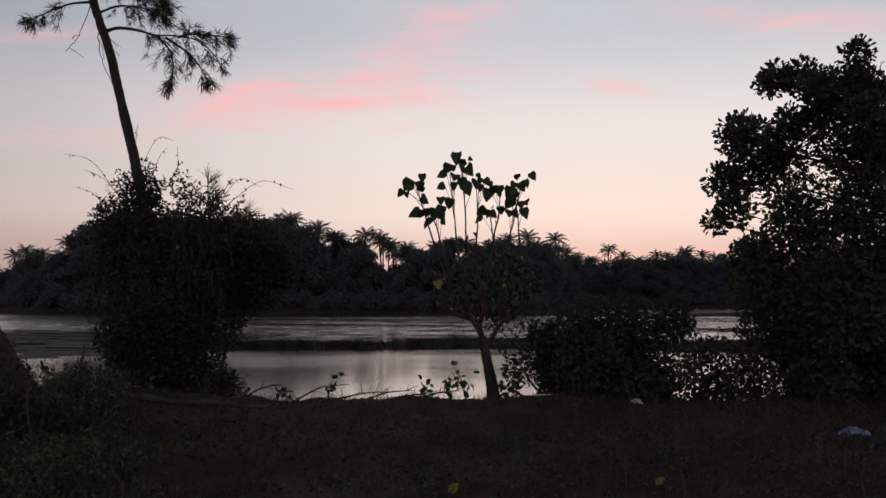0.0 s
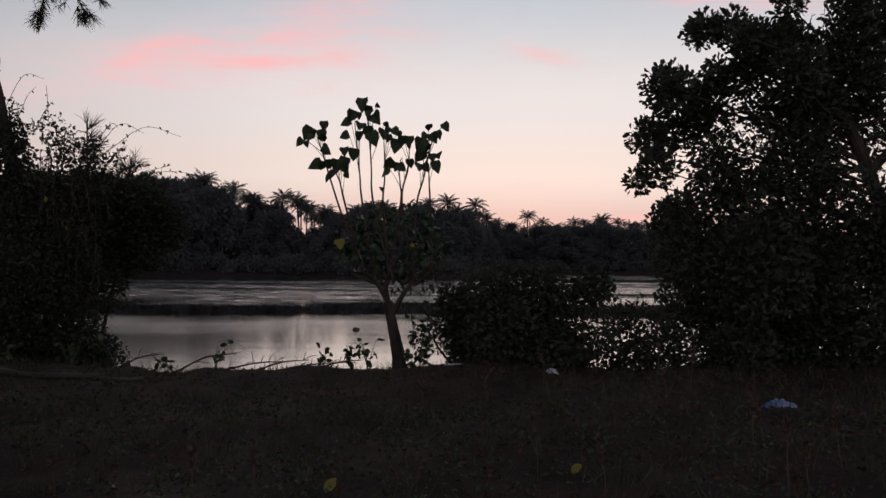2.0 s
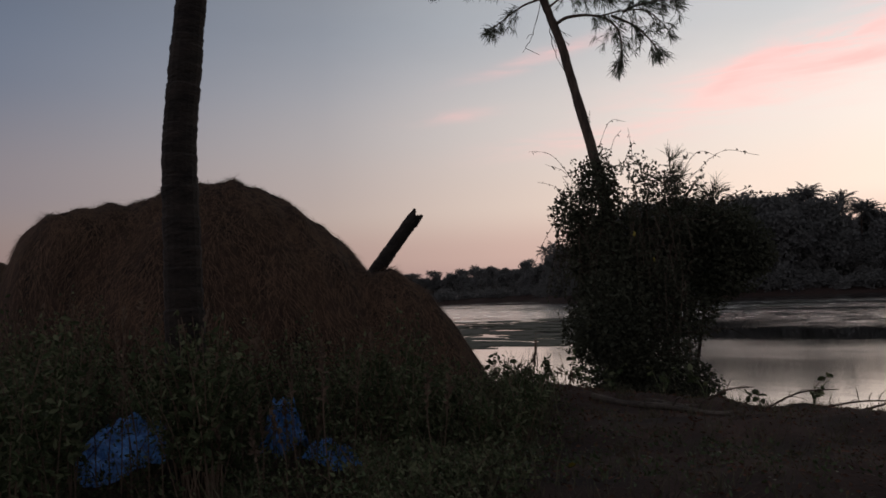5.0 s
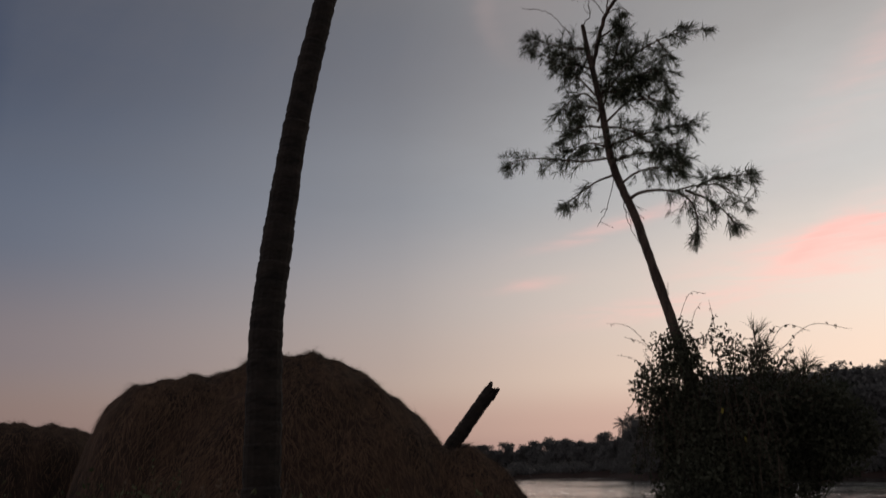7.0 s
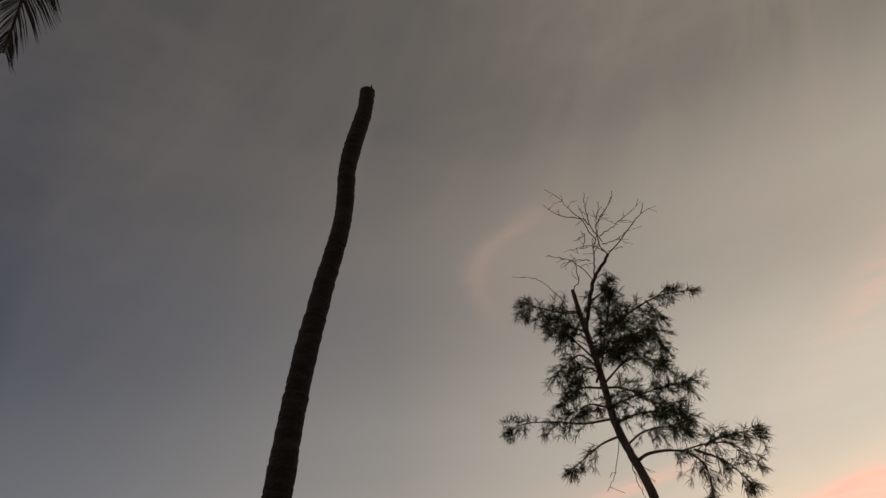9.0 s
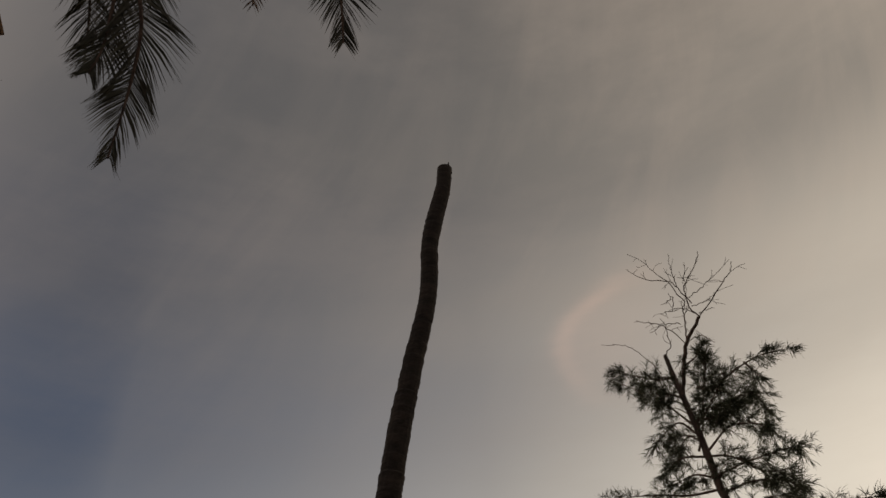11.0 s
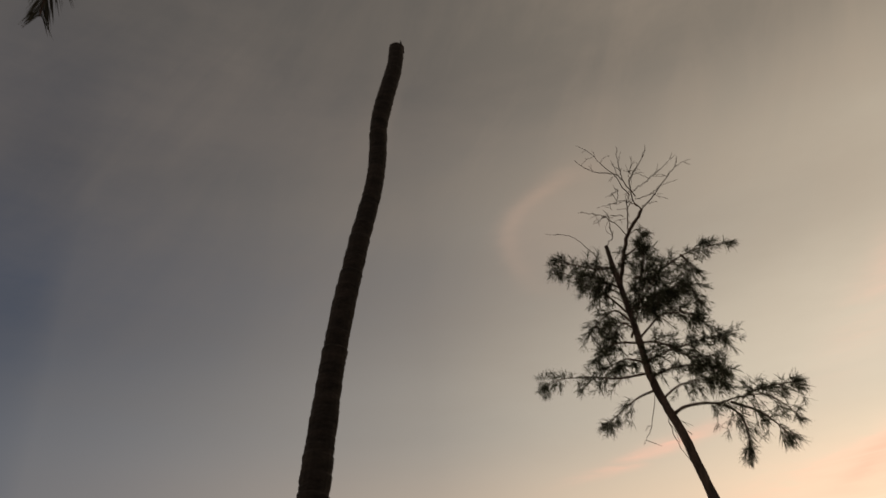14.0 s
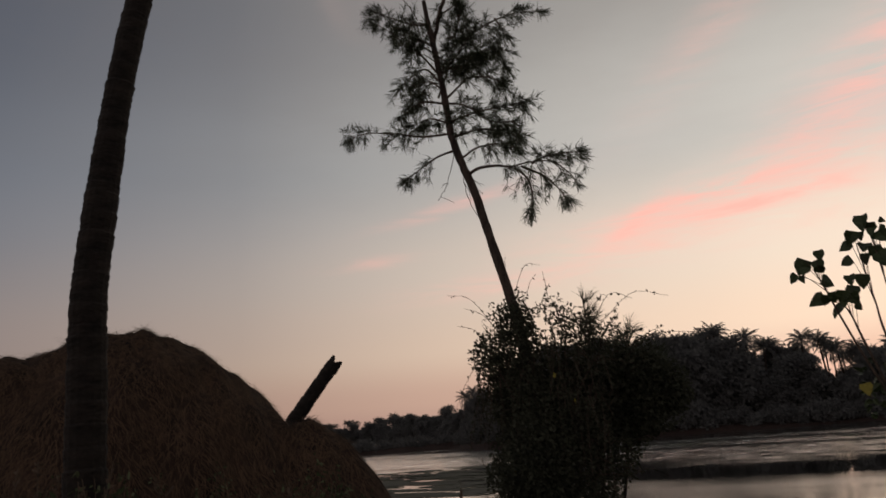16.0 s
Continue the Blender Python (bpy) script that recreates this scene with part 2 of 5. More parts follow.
M_VINE = material("vine_leaf", (0.020, 0.024, 0.017), (0.074, 0.080, 0.055), 2, 0.75, 0.1, 20, island=0.4, spec=0.12, trans=0.15)
M_BIGLEAF = material("broad_leaf", (0.0198, 0.033, 0.0132), (0.0605, 0.088, 0.033), 6, 0.5, 0.3, 30)
M_YELLOW = material("yellow_leaf", (0.13, 0.11, 0.015), (0.28, 0.24, 0.04), 8, 0.6, 0.2, 40)
M_NEEDLE = material("needle", (0.014, 0.0198, 0.0105), (0.0524, 0.0641, 0.035), 2, 0.7, 0.0, 20, island=0.4)
M_FROND = material("palm_leaflet", (0.008, 0.010, 0.0055), (0.032, 0.034, 0.018), 2, 0.55, 0.1, 20, island=0.4)
M_FRONDDRY = material("dry_leaflet", (0.05, 0.03, 0.018), (0.15, 0.09, 0.05), 2, 0.8, 0.1, 20, island=0.4)
# pale blue-grey base colour: haze over the far bank is painted in
M_FAR_HAZED = material("far_foliage_hazed", (0.122, 0.127, 0.128), (0.152, 0.158, 0.154), 0.3, 0.95, 0.0, 3, island=0.2, spec=0.0, trans=0.4)
# the tarpaulin's palest blue also paints in glints on its creases
M_TARP = material("blue_tarpaulin", (0.012, 0.060, 0.24), (0.12, 0.40, 0.90), 9, 0.35, 0.6, 40, spec=0.6)
M_PLASTIC = material("pale_plastic", (0.03, 0.09, 0.30), (0.46, 0.50, 0.58), 6, 0.4, 0.3, 30, spec=0.4)
M_SCRAP = material("pale_scrap", (0.36, 0.36, 0.35), (0.60, 0.60, 0.58), 8, 0.6, 0.3, 30, spec=0.3)
M_PAD = material("floating_weed", (0.015, 0.020, 0.010), (0.05, 0.055, 0.035), 1.0, 0.8, 0.3, 12)


def water_material():
    m = bpy.data.materials.new("river_water")
    m.use_nodes = True
    t = m.node_tree
    b = t.nodes["Principled BSDF"]
    b.inputs["Base Color"].default_value = (0.012, 0.014, 0.012, 1)
    b.inputs["IOR"].default_value = 1.33
    b.inputs["Specular IOR Level"].default_value = 1.0
    co = t.nodes.new("ShaderNodeTexCoord")

    def mapped(scale):
        mp = t.nodes.new("ShaderNodeMapping")
        mp.inputs["Scale"].default_value = scale
        t.links.new(co.outputs["Object"], mp.inputs[0])
        return mp.outputs[0]

    def noisy(vec, scale, detail=4):
        n = t.nodes.new("ShaderNodeTexNoise")
        n.inputs["Scale"].default_value = scale
        n.inputs["Detail"].default_value = detail
        t.links.new(vec, n.inputs["Vector"])
        return n.outputs[0]

    def mth(op, a, c, clamp=False):
        n = t.nodes.new("ShaderNodeMath")
        n.operation, n.use_clamp = op, clamp
        for i, v in enumerate((a, c)):
            if isinstance(v, (int, float)):
                n.inputs[i].default_value = v
            else:
                t.links.new(v, n.inputs[i])
        return n.outputs[0]

    sp = t.nodes.new("ShaderNodeSeparateXYZ")
    t.links.new(co.outputs["Object"], sp.inputs[0])
    y = sp.outputs[1]

    def between(v, lo, hi):
        return mth("DIVIDE", mth("SUBTRACT", v, lo), hi - lo, True)

    patches = noisy(mapped((0.055, 0.09, 1)), 1.0, 6)
    ragged = mth("ADD", y, mth("MULTIPLY", mth("SUBTRACT", patches, 0.5), 24.0))
    uneven = mth("ADD", y, mth("MULTIPLY", mth("SUBTRACT", noisy(mapped((0.16, 0.25, 1)), 1.0, 5), 0.5), 11.0))
    # breeze on the open middle of the river, a still strip, then slight ripples that die out by the near bank
    breeze = between(ragged, 42.0, 47.0)
    lap = mth("MULTIPLY", between(uneven, 36.0, 33.5), between(uneven, 25.0, 30.0))
    near = between(uneven, 34.0, 30.0)
    streaks = noisy(mapped((0.55, 0.24, 1)), 1.0, 7)
    grain = noisy(mapped((0.8, 1.5, 1)), 1.0, 5)
    comb = mth("ADD", mth("MULTIPLY", mth("SUBTRACT", streaks, 0.5), 0.9), mth("MULTIPLY", mth("SUBTRACT", grain, 0.5), 2.2))
    breeze = mth("MULTIPLY", mth("MULTIPLY", breeze, between(ragged, 106.0, 96.0)), mth("ADD", comb, 0.66, True), True)
    # calm lanes across the breeze
    lanes = mth("SUBTRACT", 1.0, mth("MULTIPLY", mth("SUBTRACT", noisy(mapped((0.022, 0.17, 1)), 1.0, 6), 0.53), 9.0, True))
    breeze = mth("MULTIPLY", breeze, mth("ADD", mth("MULTIPLY", lanes, 0.8), 0.2))
    # livelier water off the far shore, in bands
    bands = mth("MULTIPLY", mth("SUBTRACT", noisy(mapped((0.012, 0.10, 1)), 1.0, 3), 0.44), 7.0, True)
    shore = mth("MULTIPLY", between(y, 107.0, 111.0), mth("ADD", mth("MULTIPLY", bands, 0.6), 0.4))
    small = noisy(mapped((0.55, 2.4, 1)), 1.6, 3)
    swell = noisy(mapped((0.24, 1.1, 1)), 0.9, 3)
    tall = mth("ADD", mth("ADD", mth("MULTIPLY", breeze, 0.011), mth("MULTIPLY", shore, 0.010)), mth("ADD", mth("ADD", mth("MULTIPLY", lap, 0.0022), mth("MULTIPLY", near, 0.0014)), 0.0002))
    height = mth("ADD", mth("MULTIPLY", small, tall), mth("MULTIPLY", swell, mth("ADD", mth("ADD", mth("MULTIPLY", lap, 0.007), mth("MULTIPLY", near, 0.0028)), 0.0006)))
    bp = t.nodes.new("ShaderNodeBump")
    bp.inputs["Strength"].default_value = 1.0
    bp.inputs["Distance"].default_value = 1.0
    t.links.new(height, bp.inputs["Height"])
    ripple = mth("ADD", mth("ADD", mth("MULTIPLY", lap, 0.07), mth("MULTIPLY", near, 0.085)), mth("ADD", mth("MULTIPLY", breeze, 0.25), mth("MULTIPLY", shore, 0.14)))
    rough = mth("ADD", ripple, 0.025)
    b.inputs["Coat Weight"].default_value = 1.0
    b.inputs["Coat IOR"].default_value = 1.5
    for end in ("Normal", "Coat Normal"):
        t.links.new(bp.outputs[0], b.inputs[end])
    for end in ("Roughness", "Coat Roughness"):
        t.links.new(rough, b.inputs[end])
    return m


M_WATER = water_material()


# ---------------- mesh helpers ----------------
class Geo:
    """Vertices and faces gathered for one mesh."""

    def __init__(self):
        self.v, self.f, self.n = [], [], 0

    def add(self, verts, faces):
        verts = np.asarray(verts, float).reshape(-1, 3)
        self.v.append(verts)
        self.f.extend((np.asarray(faces) + self.n).tolist())
        self.n += len(verts)
        return self

    def mesh(self, name, mat, smooth=False):
        me = bpy.data.meshes.new(name)
        v = np.concatenate(self.v) if self.v else np.zeros((0, 3))
        me.from_pydata(v.tolist(), [], self.f)
        me.materials.append(mat)
        if smooth:
            me.polygons.foreach_set("use_smooth", [True] * len(me.polygons))
        me.update()
        return me


def thing(name, x, y, z, label, category, group="", kind=""):
    ob = new(name)
    ob.empty_display_size = 0.1
    ob.location = (x, y, z)
    return tagged(ob, label, category, group, kind)


def part(name, geo, mat, parent, label="", smooth=False, kind=""):
    """One mesh under a thing, given in world coordinates; its origin is the thing's."""
    me = geo.mesh(name, mat, smooth)
    base = parent
    shift = Vector((0, 0, 0))
    while base is not None:
        shift += base.location
        base = base.parent
    me.transform(Matrix.Translation(-shift))
    ob = new(name, me)
    ob.parent = parent
    return tagged(ob, label, "", "", kind)


def solid(name, geo, mat, label, category, group="", kind="", smooth=False):
    """A thing that is one mesh, with its origin at its base."""
    v = np.concatenate(geo.v)
    o = Vector(((v[:, 0].min() + v[:, 0].max()) / 2, (v[:, 1].min() + v[:, 1].max()) / 2, v[:, 2].min()))
    me = geo.mesh(name, mat, smooth)
    me.transform(Matrix.Translation(-o))
    ob = new(name, me)
    ob.location = o
    return tagged(ob, label, category, group, kind)


def unit(a):
    a = np.asarray(a, float)
    return a / np.maximum(np.linalg.norm(a, axis=-1, keepdims=True), 1e-9)


def smooth_line(points, n):
    """Catmull-Rom through points, n samples."""
    p = np.asarray(points, float)
    if len(p) == 2:
        return p[0] + (p[1] - p[0]) * np.linspace(0, 1, n)[:, None]
    q = np.vstack([2 * p[0] - p[1], p, 2 * p[-1] - p[-2]])
    out = []
    for s in np.linspace(0, len(p) - 1 - 1e-6, n):
        i, u = int(s), s - int(s)
        a, b, c, d = q[i:i + 4]
        out.append(0.5 * (2 * b + (c - a) * u + (2 * a - 5 * b + 4 * c - d) * u * u + (3 * b - a - 3 * c + d) * u ** 3))
    return np.array(out)


def tube(geo, line, radii, sides=6, rough=0.0, rng=None, cap=True):
    line = np.asarray(line, float)
    n = len(line)
    radii = np.interp(np.linspace(0, 1, n), np.linspace(0, 1, len(radii)), radii)
    tang = unit(np.gradient(line, axis=0))
    ref = np.array([0.13, 0.97, 0.21]) if abs(tang[:, 2]).mean() > 0.6 else np.array([0.1, 0.2, 0.97])
    a = unit(np.cross(tang, ref))
    b = np.cross(tang, a)
    ang = np.linspace(0, 2 * np.pi, sides, endpoint=False)
    r = np.repeat(radii[:, None], sides, 1)
    if rough and rng is not None:
        r = r * (1 + rough * rng.normal(size=r.shape))
    v = line[:, None] + (a[:, None] * np.cos(ang)[None, :, None] + b[:, None] * np.sin(ang)[None, :, None]) * r[..., None]
    i = np.arange(n - 1)[:, None] * sides
    j = np.arange(sides)
    k = (j + 1) % sides
    faces = np.stack([i + j, i + k, i + sides + k, i + sides + j], -1).reshape(-1, 4)
    start = geo.n
    geo.add(v.reshape(-1, 3), faces)
    if cap:
        geo.f.append([start + s for s in range(sides)][::-1])
        geo.f.append([start + (n - 1) * sides + s for s in range(sides)])
    return geo


LEAF_OVAL = (np.array([(0, 0, 0), (0.30, 0.42, 0.10), (0.72, 0.36, 0.06), (1, 0, -0.12), (0.72, -0.36, 0.06), (0.30, -0.42, 0.10)]), [(0, 1, 2, 3), (0, 3, 4, 5)])
LEAF_OBOVATE = (np.array([(0, 0, 0), (0.40, 0.26, 0.06), (0.80, 0.44, 0.10), (1, 0, -0.02), (0.80, -0.44, 0.10), (0.40, -0.26, 0.06)]), [(0, 1, 2, 3), (0, 3, 4, 5)])
LEAF_SMALL = (np.array([(0, 0, 0), (0.45, 0.45, 0.10), (1, 0, 0), (0.45, -0.45, 0.10)]), [(0, 1, 2), (0, 2, 3)])


def leaves(geo, at, along, size, shape=LEAF_OVAL, wide=0.6, rng=None):
    """Folded leaves at points, each along its own way."""
    at, along = np.asarray(at, float), unit(along)
    n = len(at)
    size = np.broadcast_to(size, (n,))
    side = unit(np.cross(along, unit(rng.normal(size=(n, 3)) + (0, 0, 0.6))))
    up = np.cross(side, along)
    tpl, faces = shape
    v = at[:, None] + size[:, None, None] * (tpl[None, :, 0:1] * along[:, None] + wide * tpl[None, :, 1:2] * side[:, None] + wide * tpl[None, :, 2:3] * up[:, None])
    k = len(tpl)
    fs = np.asarray(faces)
    geo.add(v.reshape(-1, 3), (fs[None] + (np.arange(n) * k)[:, None, None]).reshape(-1, fs.shape[1]))


def in_clump(rng, n, c, r, flat=1.0, shell=2.2):
    d = unit(rng.normal(size=(n, 3)))
    p = d * (rng.random(n) ** (1 / shell))[:, None] * r
    p[:, 2] *= flat
    return np.asarray(c) + p, d


# ---------------- lie of the land ----------------
WATER = -0.8


def smooth01(u):
    u = np.clip(u, 0, 1)
    return u * u * (3 - 2 * u)


def bank_edge(x):
    return 12.15 + 0.07 * np.clip(x, -14, 4) + 0.55 * smooth01((np.asarray(x, float) + 0.3) / 1.6) + 0.35 * np.clip(x - 3.0, 0, 6) + 0.18 * np.sin(1.7 * x) + 0.10 * np.sin(4.3 * x + 1)


def far_shore(b):
    """Distance of the far waterline by bearing in degrees, left positive."""
    return 126 + 36 * smooth01((b - 33) / 5) + 62 * smooth01((1.5 - b) / 5)


def land(x, y):
    x, y = np.asarray(x, float), np.asarray(y, float)
    edge = bank_edge(x)
    wob = 0.05 * np.sin(0.9 * x + 0.6 * y) + 0.035 * np.sin(2.3 * x - 1.7 * y + 1) + 0.02 * np.sin(5.1 * x + 4.3 * y)
    z = wob * (1 - smooth01((y - edge) / 3)) - 2.2 * smooth01((y - edge + 0.2) / 9.0) ** 0.85
    rad, b = np.hypot(x, y), np.degrees(np.arctan2(-x, np.maximum(y, 1e-3)))
    rise = smooth01((rad - far_shore(b) + 6) / 12) * (y > 20)
    return z * (1 - rise) + 0.5 * rise


def spread(lo, hi, step, far, grow):
    core = list(np.arange(lo, hi + 1e-6, step))
    a, b, d = lo, hi, step
    left, right = [], []
    while b < far:
        d *= grow
        b += d
        a -= d
        right.append(b)
        left.append(a)
    return np.array(left[::-1] + core + right)


def build_ground():
    gx, gy = spread(-13, 11, 0.16, 2600, 1.16), spread(-5, 17.5, 0.16, 2600, 1.10)
    X, Y = np.meshgrid(gx, gy, indexing="ij")
    rng = np.random.RandomState(3)
    Z = land(X, Y)
    close = (np.abs(X) < 13) & (Y > -5) & (Y < 17)
    Z = Z + close * rng.normal(size=Z.shape) * 0.012
    nx, ny = X.shape
    i, j = np.meshgrid(np.arange(nx - 1), np.arange(ny - 1), indexing="ij")
    q = (i * ny + j).ravel()
    g = Geo().add(np.stack([X, Y, Z], -1).reshape(-1, 3), np.stack([q, q + ny, q + ny + 1, q + 1], -1))
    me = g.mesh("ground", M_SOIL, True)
    return tagged(new("ground", me), "dark bare soil river bank with dry litter", "ground", kind="structure")


def build_water():
    g = Geo().add([(-2400, 12, WATER), (2400, 12, WATER), (2400, 1400, WATER), (-2400, 1400, WATER)], [(0, 1, 2, 3)])
    me = g.mesh("water", M_WATER)
    return tagged(new("water", me), "still river water reflecting the dusk sky", "river", kind="structure")


build_ground()
build_water()


# ---------------- far bank ----------------
def palm_crown(geo, rng, top, size, fronds=24, leaflets=34):
    """A rounded head of arching fronds, from steeply rising to hanging."""
    top = np.asarray(top, float)
    s = np.linspace(0, 1, 9)
    for k in range(fronds):
        a = 2 * np.pi * (k * 0.382 + rng.random() * 0.08)
        rise = radians(np.interp((k + rng.random()) / fronds, [0, 0.3, 0.8, 1], [84, 56, 8, -35]))
        ln = size * rng.uniform(0.72, 1.0)
        bend = radians(rng.uniform(55, 98)) * s ** 1.25
        tilt = np.maximum(rise - bend, radians(-88))
        step = ln / 8
        run = np.concatenate([[0], np.cumsum(np.cos(tilt[:-1]) * step)])
        up = np.concatenate([[0], np.cumsum(np.sin(tilt[:-1]) * step)])
        line = top + np.stack([np.cos(a) * run, np.sin(a) * run, up], -1)
        tube(geo, line, [0.05, 0.02], 3, cap=False)
        u = np.linspace(0.14, 1, leaflets)
        base = np.stack([np.interp(u, s, line[:, c]) for c in range(3)], -1)
        tang = unit(np.stack([np.interp(u, s, np.gradient(line[:, c])) for c in range(3)], -1))
        for sgn in (-1, 1):
            sidev = unit(np.cross(tang, (0.02, 0.01, 1))) * sgn
            tip = base + (sidev * 0.60 + tang * 0.62 + np.array([0, 0, -0.50]) + rng.normal(size=base.shape) * 0.12) * (0.27 * size * np.sin(np.pi * np.clip(u, 0.2, 0.90)))[:, None]
            w = tang * 0.0125 * size
            v = np.stack([base - w, base + w, tip], 1).reshape(-1, 3)
            geo.add(v, np.arange(len(v)).reshape(-1, 3))


def far_palm(rng, height, lean):
    ob = thing("coconut_palm", 0, 0, 0, "tall dark coconut palm on the far river bank", "palm tree", "palms on the far bank")
    top = np.array([lean, 0, height])
    g = Geo()
    tube(g, smooth_line([(0, 0, -0.6), (lean * 0.25, 0, height * 0.5), top], 8), [0.20, 0.15, 0.12], 6)
    part("trunk", g, M_BARK, ob)
    g = Geo()
    palm_crown(g, rng, top, 3.05)
    part("crown", g, M_FAR_HAZED, ob)
    return ob


def far_tree(rng, height, width):
    ob = thing("broadleaf_tree", 0, 0, 0, "dense dark broadleaf tree on the far bank", "tree", "trees on the far bank")
    g = Geo()
    tube(g, smooth_line([(0, 0, -0.6), (0.2, 0, height * 0.4), (0, 0.1, height * 0.7)], 6), [0.25, 0.18, 0.08], 6)
    part("trunk", g, M_BARK, ob)
    g = Geo()
    for k in range(20):
        z = height * rng.uniform(0.10, 0.88)
        w = width * (0.45 if z < height * 0.65 else 0.30)
        c = (rng.uniform(-w, w), rng.uniform(-w, w) * 0.7, z)
        r = height * rng.uniform(0.13, 0.2)
        p, d = in_clump(rng, 420, c, r, 0.85, 2.4)
        leaves(g, p, d + rng.normal(size=d.shape) * 1.5, rng.uniform(0.22, 0.48, len(p)), LEAF_SMALL, 0.8, rng)
    part("crown", g, M_FAR_HAZED, ob, kind="stuff")
    return ob


def build_far_bank():
    rng = np.random.RandomState(11)
    palms = [far_palm(rng, h, l) for h, l in ((10.9, 0.8), (9.9, -0.9), (11.6, 0.3), (9.2, 1.2))]
    trees = [far_tree(rng, h, w) for h, w in ((8.2, 5.5), (7.0, 6.5), (9.0, 5.0), (6.2, 6.0))]
    used = set()

    def put(kinds, k, b, rad, s, turn):
        x, y = -rad * math.sin(radians(b)), rad * math.cos(radians(b))
        z = float(land(x, y)) - 0.05
        m = pose(x, y, z, 0, 0, turn)
        if k in used and kinds is palms or (k + 10) in used and kinds is trees:
            ob = copy_thing(kinds[k], m)
        else:
            used.add(k if kinds is palms else k + 10)
            ob = kinds[k]
            ob.matrix_basis = m
        ob.scale = (s, s, s)

    # the near stretch of the far bank, then the shores that run off to either side
    for b in np.arange(-24, 66, 1.0):
        rad = float(far_shore(b)) + 6
        if b > 35:
            rad += 150 * smooth01((b - 35) / 10)
        s = 1.22
        if 0 < b < 38:
            s = 0.88 + 0.16 * smooth01((37.5 - b) / 9)
        if b > 37:
            s = 1.15 - 0.25 * smooth01((41 - b) / 4)
        if b < 0:
            s = 0.95
        canopy = 1.24 - 0.12 * smooth01((6 - b) / 3) * (b > -0.5) + 0.14 * smooth01((-0.5 - b) / 2) + 0.44 * smooth01((b - 14.5) / 5) * smooth01((34 - b) / 4)
        canopy -= 0.14 * smooth01((b - 29) / 5)
        if b > 36:
            canopy = 1.0
            put(trees, rng.randint(4), b + 0.25, rad + 4, s * 0.8, rng.uniform(0, 360))
        for gap in (10.3, 12.3, 15.4, 5.5, -4.5):
            s *= 1 - 0.36 * math.exp(-((b - gap) / 0.7) ** 2)
        put(trees, rng.randint(4), b + rng.uniform(-0.3, 0.3), rad + rng.uniform(0, 5), s * canopy * rng.uniform(0.84, 1.04), rng.uniform(0, 360))
        put(trees, rng.randint(4), b + 0.5, rad + 9, s * canopy * rng.uniform(0.88, 1.08), rng.uniform(0, 360))
    for b in np.arange(-23, 24, 0.60):
        n = 2 if rng.random() < 0.35 else 1
        for _ in range(n):
            put(palms, rng.randint(4), b + rng.uniform(-0.5, 0.5), float(far_shore(b)) + rng.uniform(11, 20), rng.uniform(0.74, 1.0) + 0.08 * smooth01((b - 9) / 4) + 0.22 * smooth01((b - 15) / 4), rng.uniform(0, 360))
    for b in np.arange(-22, 2.0, 0.8):
        put(palms, rng.randint(4), b + rng.uniform(-0.25, 0.25), float(far_shore(b)) + rng.uniform(11, 20), rng.uniform(0.88, 1.10), rng.uniform(0, 360))
    for b in (23.0, 25.5, 28.5, 30.5, 31.3, 32.0, 32.9, 33.6, 34.6, 35.6, 36.4):
        put(palms, rng.randint(4), b, float(far_shore(b)) + 12, rng.uniform(0.74, 0.88) + 0.30 * smooth01((32 - b) / 4), rng.uniform(0, 360))
    for b in np.arange(40.5, 64, 0.6):
        put(palms, rng.randint(4), b + rng.uniform(-0.3, 0.3), float(far_shore(b)) + 10 + 150 * smooth01((b - 35) / 10) + rng.uniform(0, 30), rng.uniform(0.75, 0.95) * (0.75 + 0.25 * smooth01((b - 37) / 5)), rng.uniform(0, 360))

    # low growth along the waterline
    g = Geo()
    for b in np.arange(-24, 66, 0.45):
        rad = float(far_shore(b)) + rng.uniform(1.5, 5)
        x, y = -rad * math.sin(radians(b)), rad * math.cos(radians(b))
        for k in range(3):
            c = (x + rng.uniform(-1, 1), y + rng.uniform(0, 3), WATER + rng.uniform(0.5, 2.6 if b < 36 else 2.2))
            p, d = in_clump(rng, 110, c, rng.uniform(0.9, 1.5), 0.9, 2.4)
            leaves(g, p, d + rng.normal(size=d.shape) * 1.5, rng.uniform(0.25, 0.5, len(p)), LEAF_SMALL, 0.8, rng)
    solid("riverside_shrubs", g, M_FAR_HAZED, "dark low shrubs along the far waterline", "shrubs", kind="stuff")


build_far_bank()


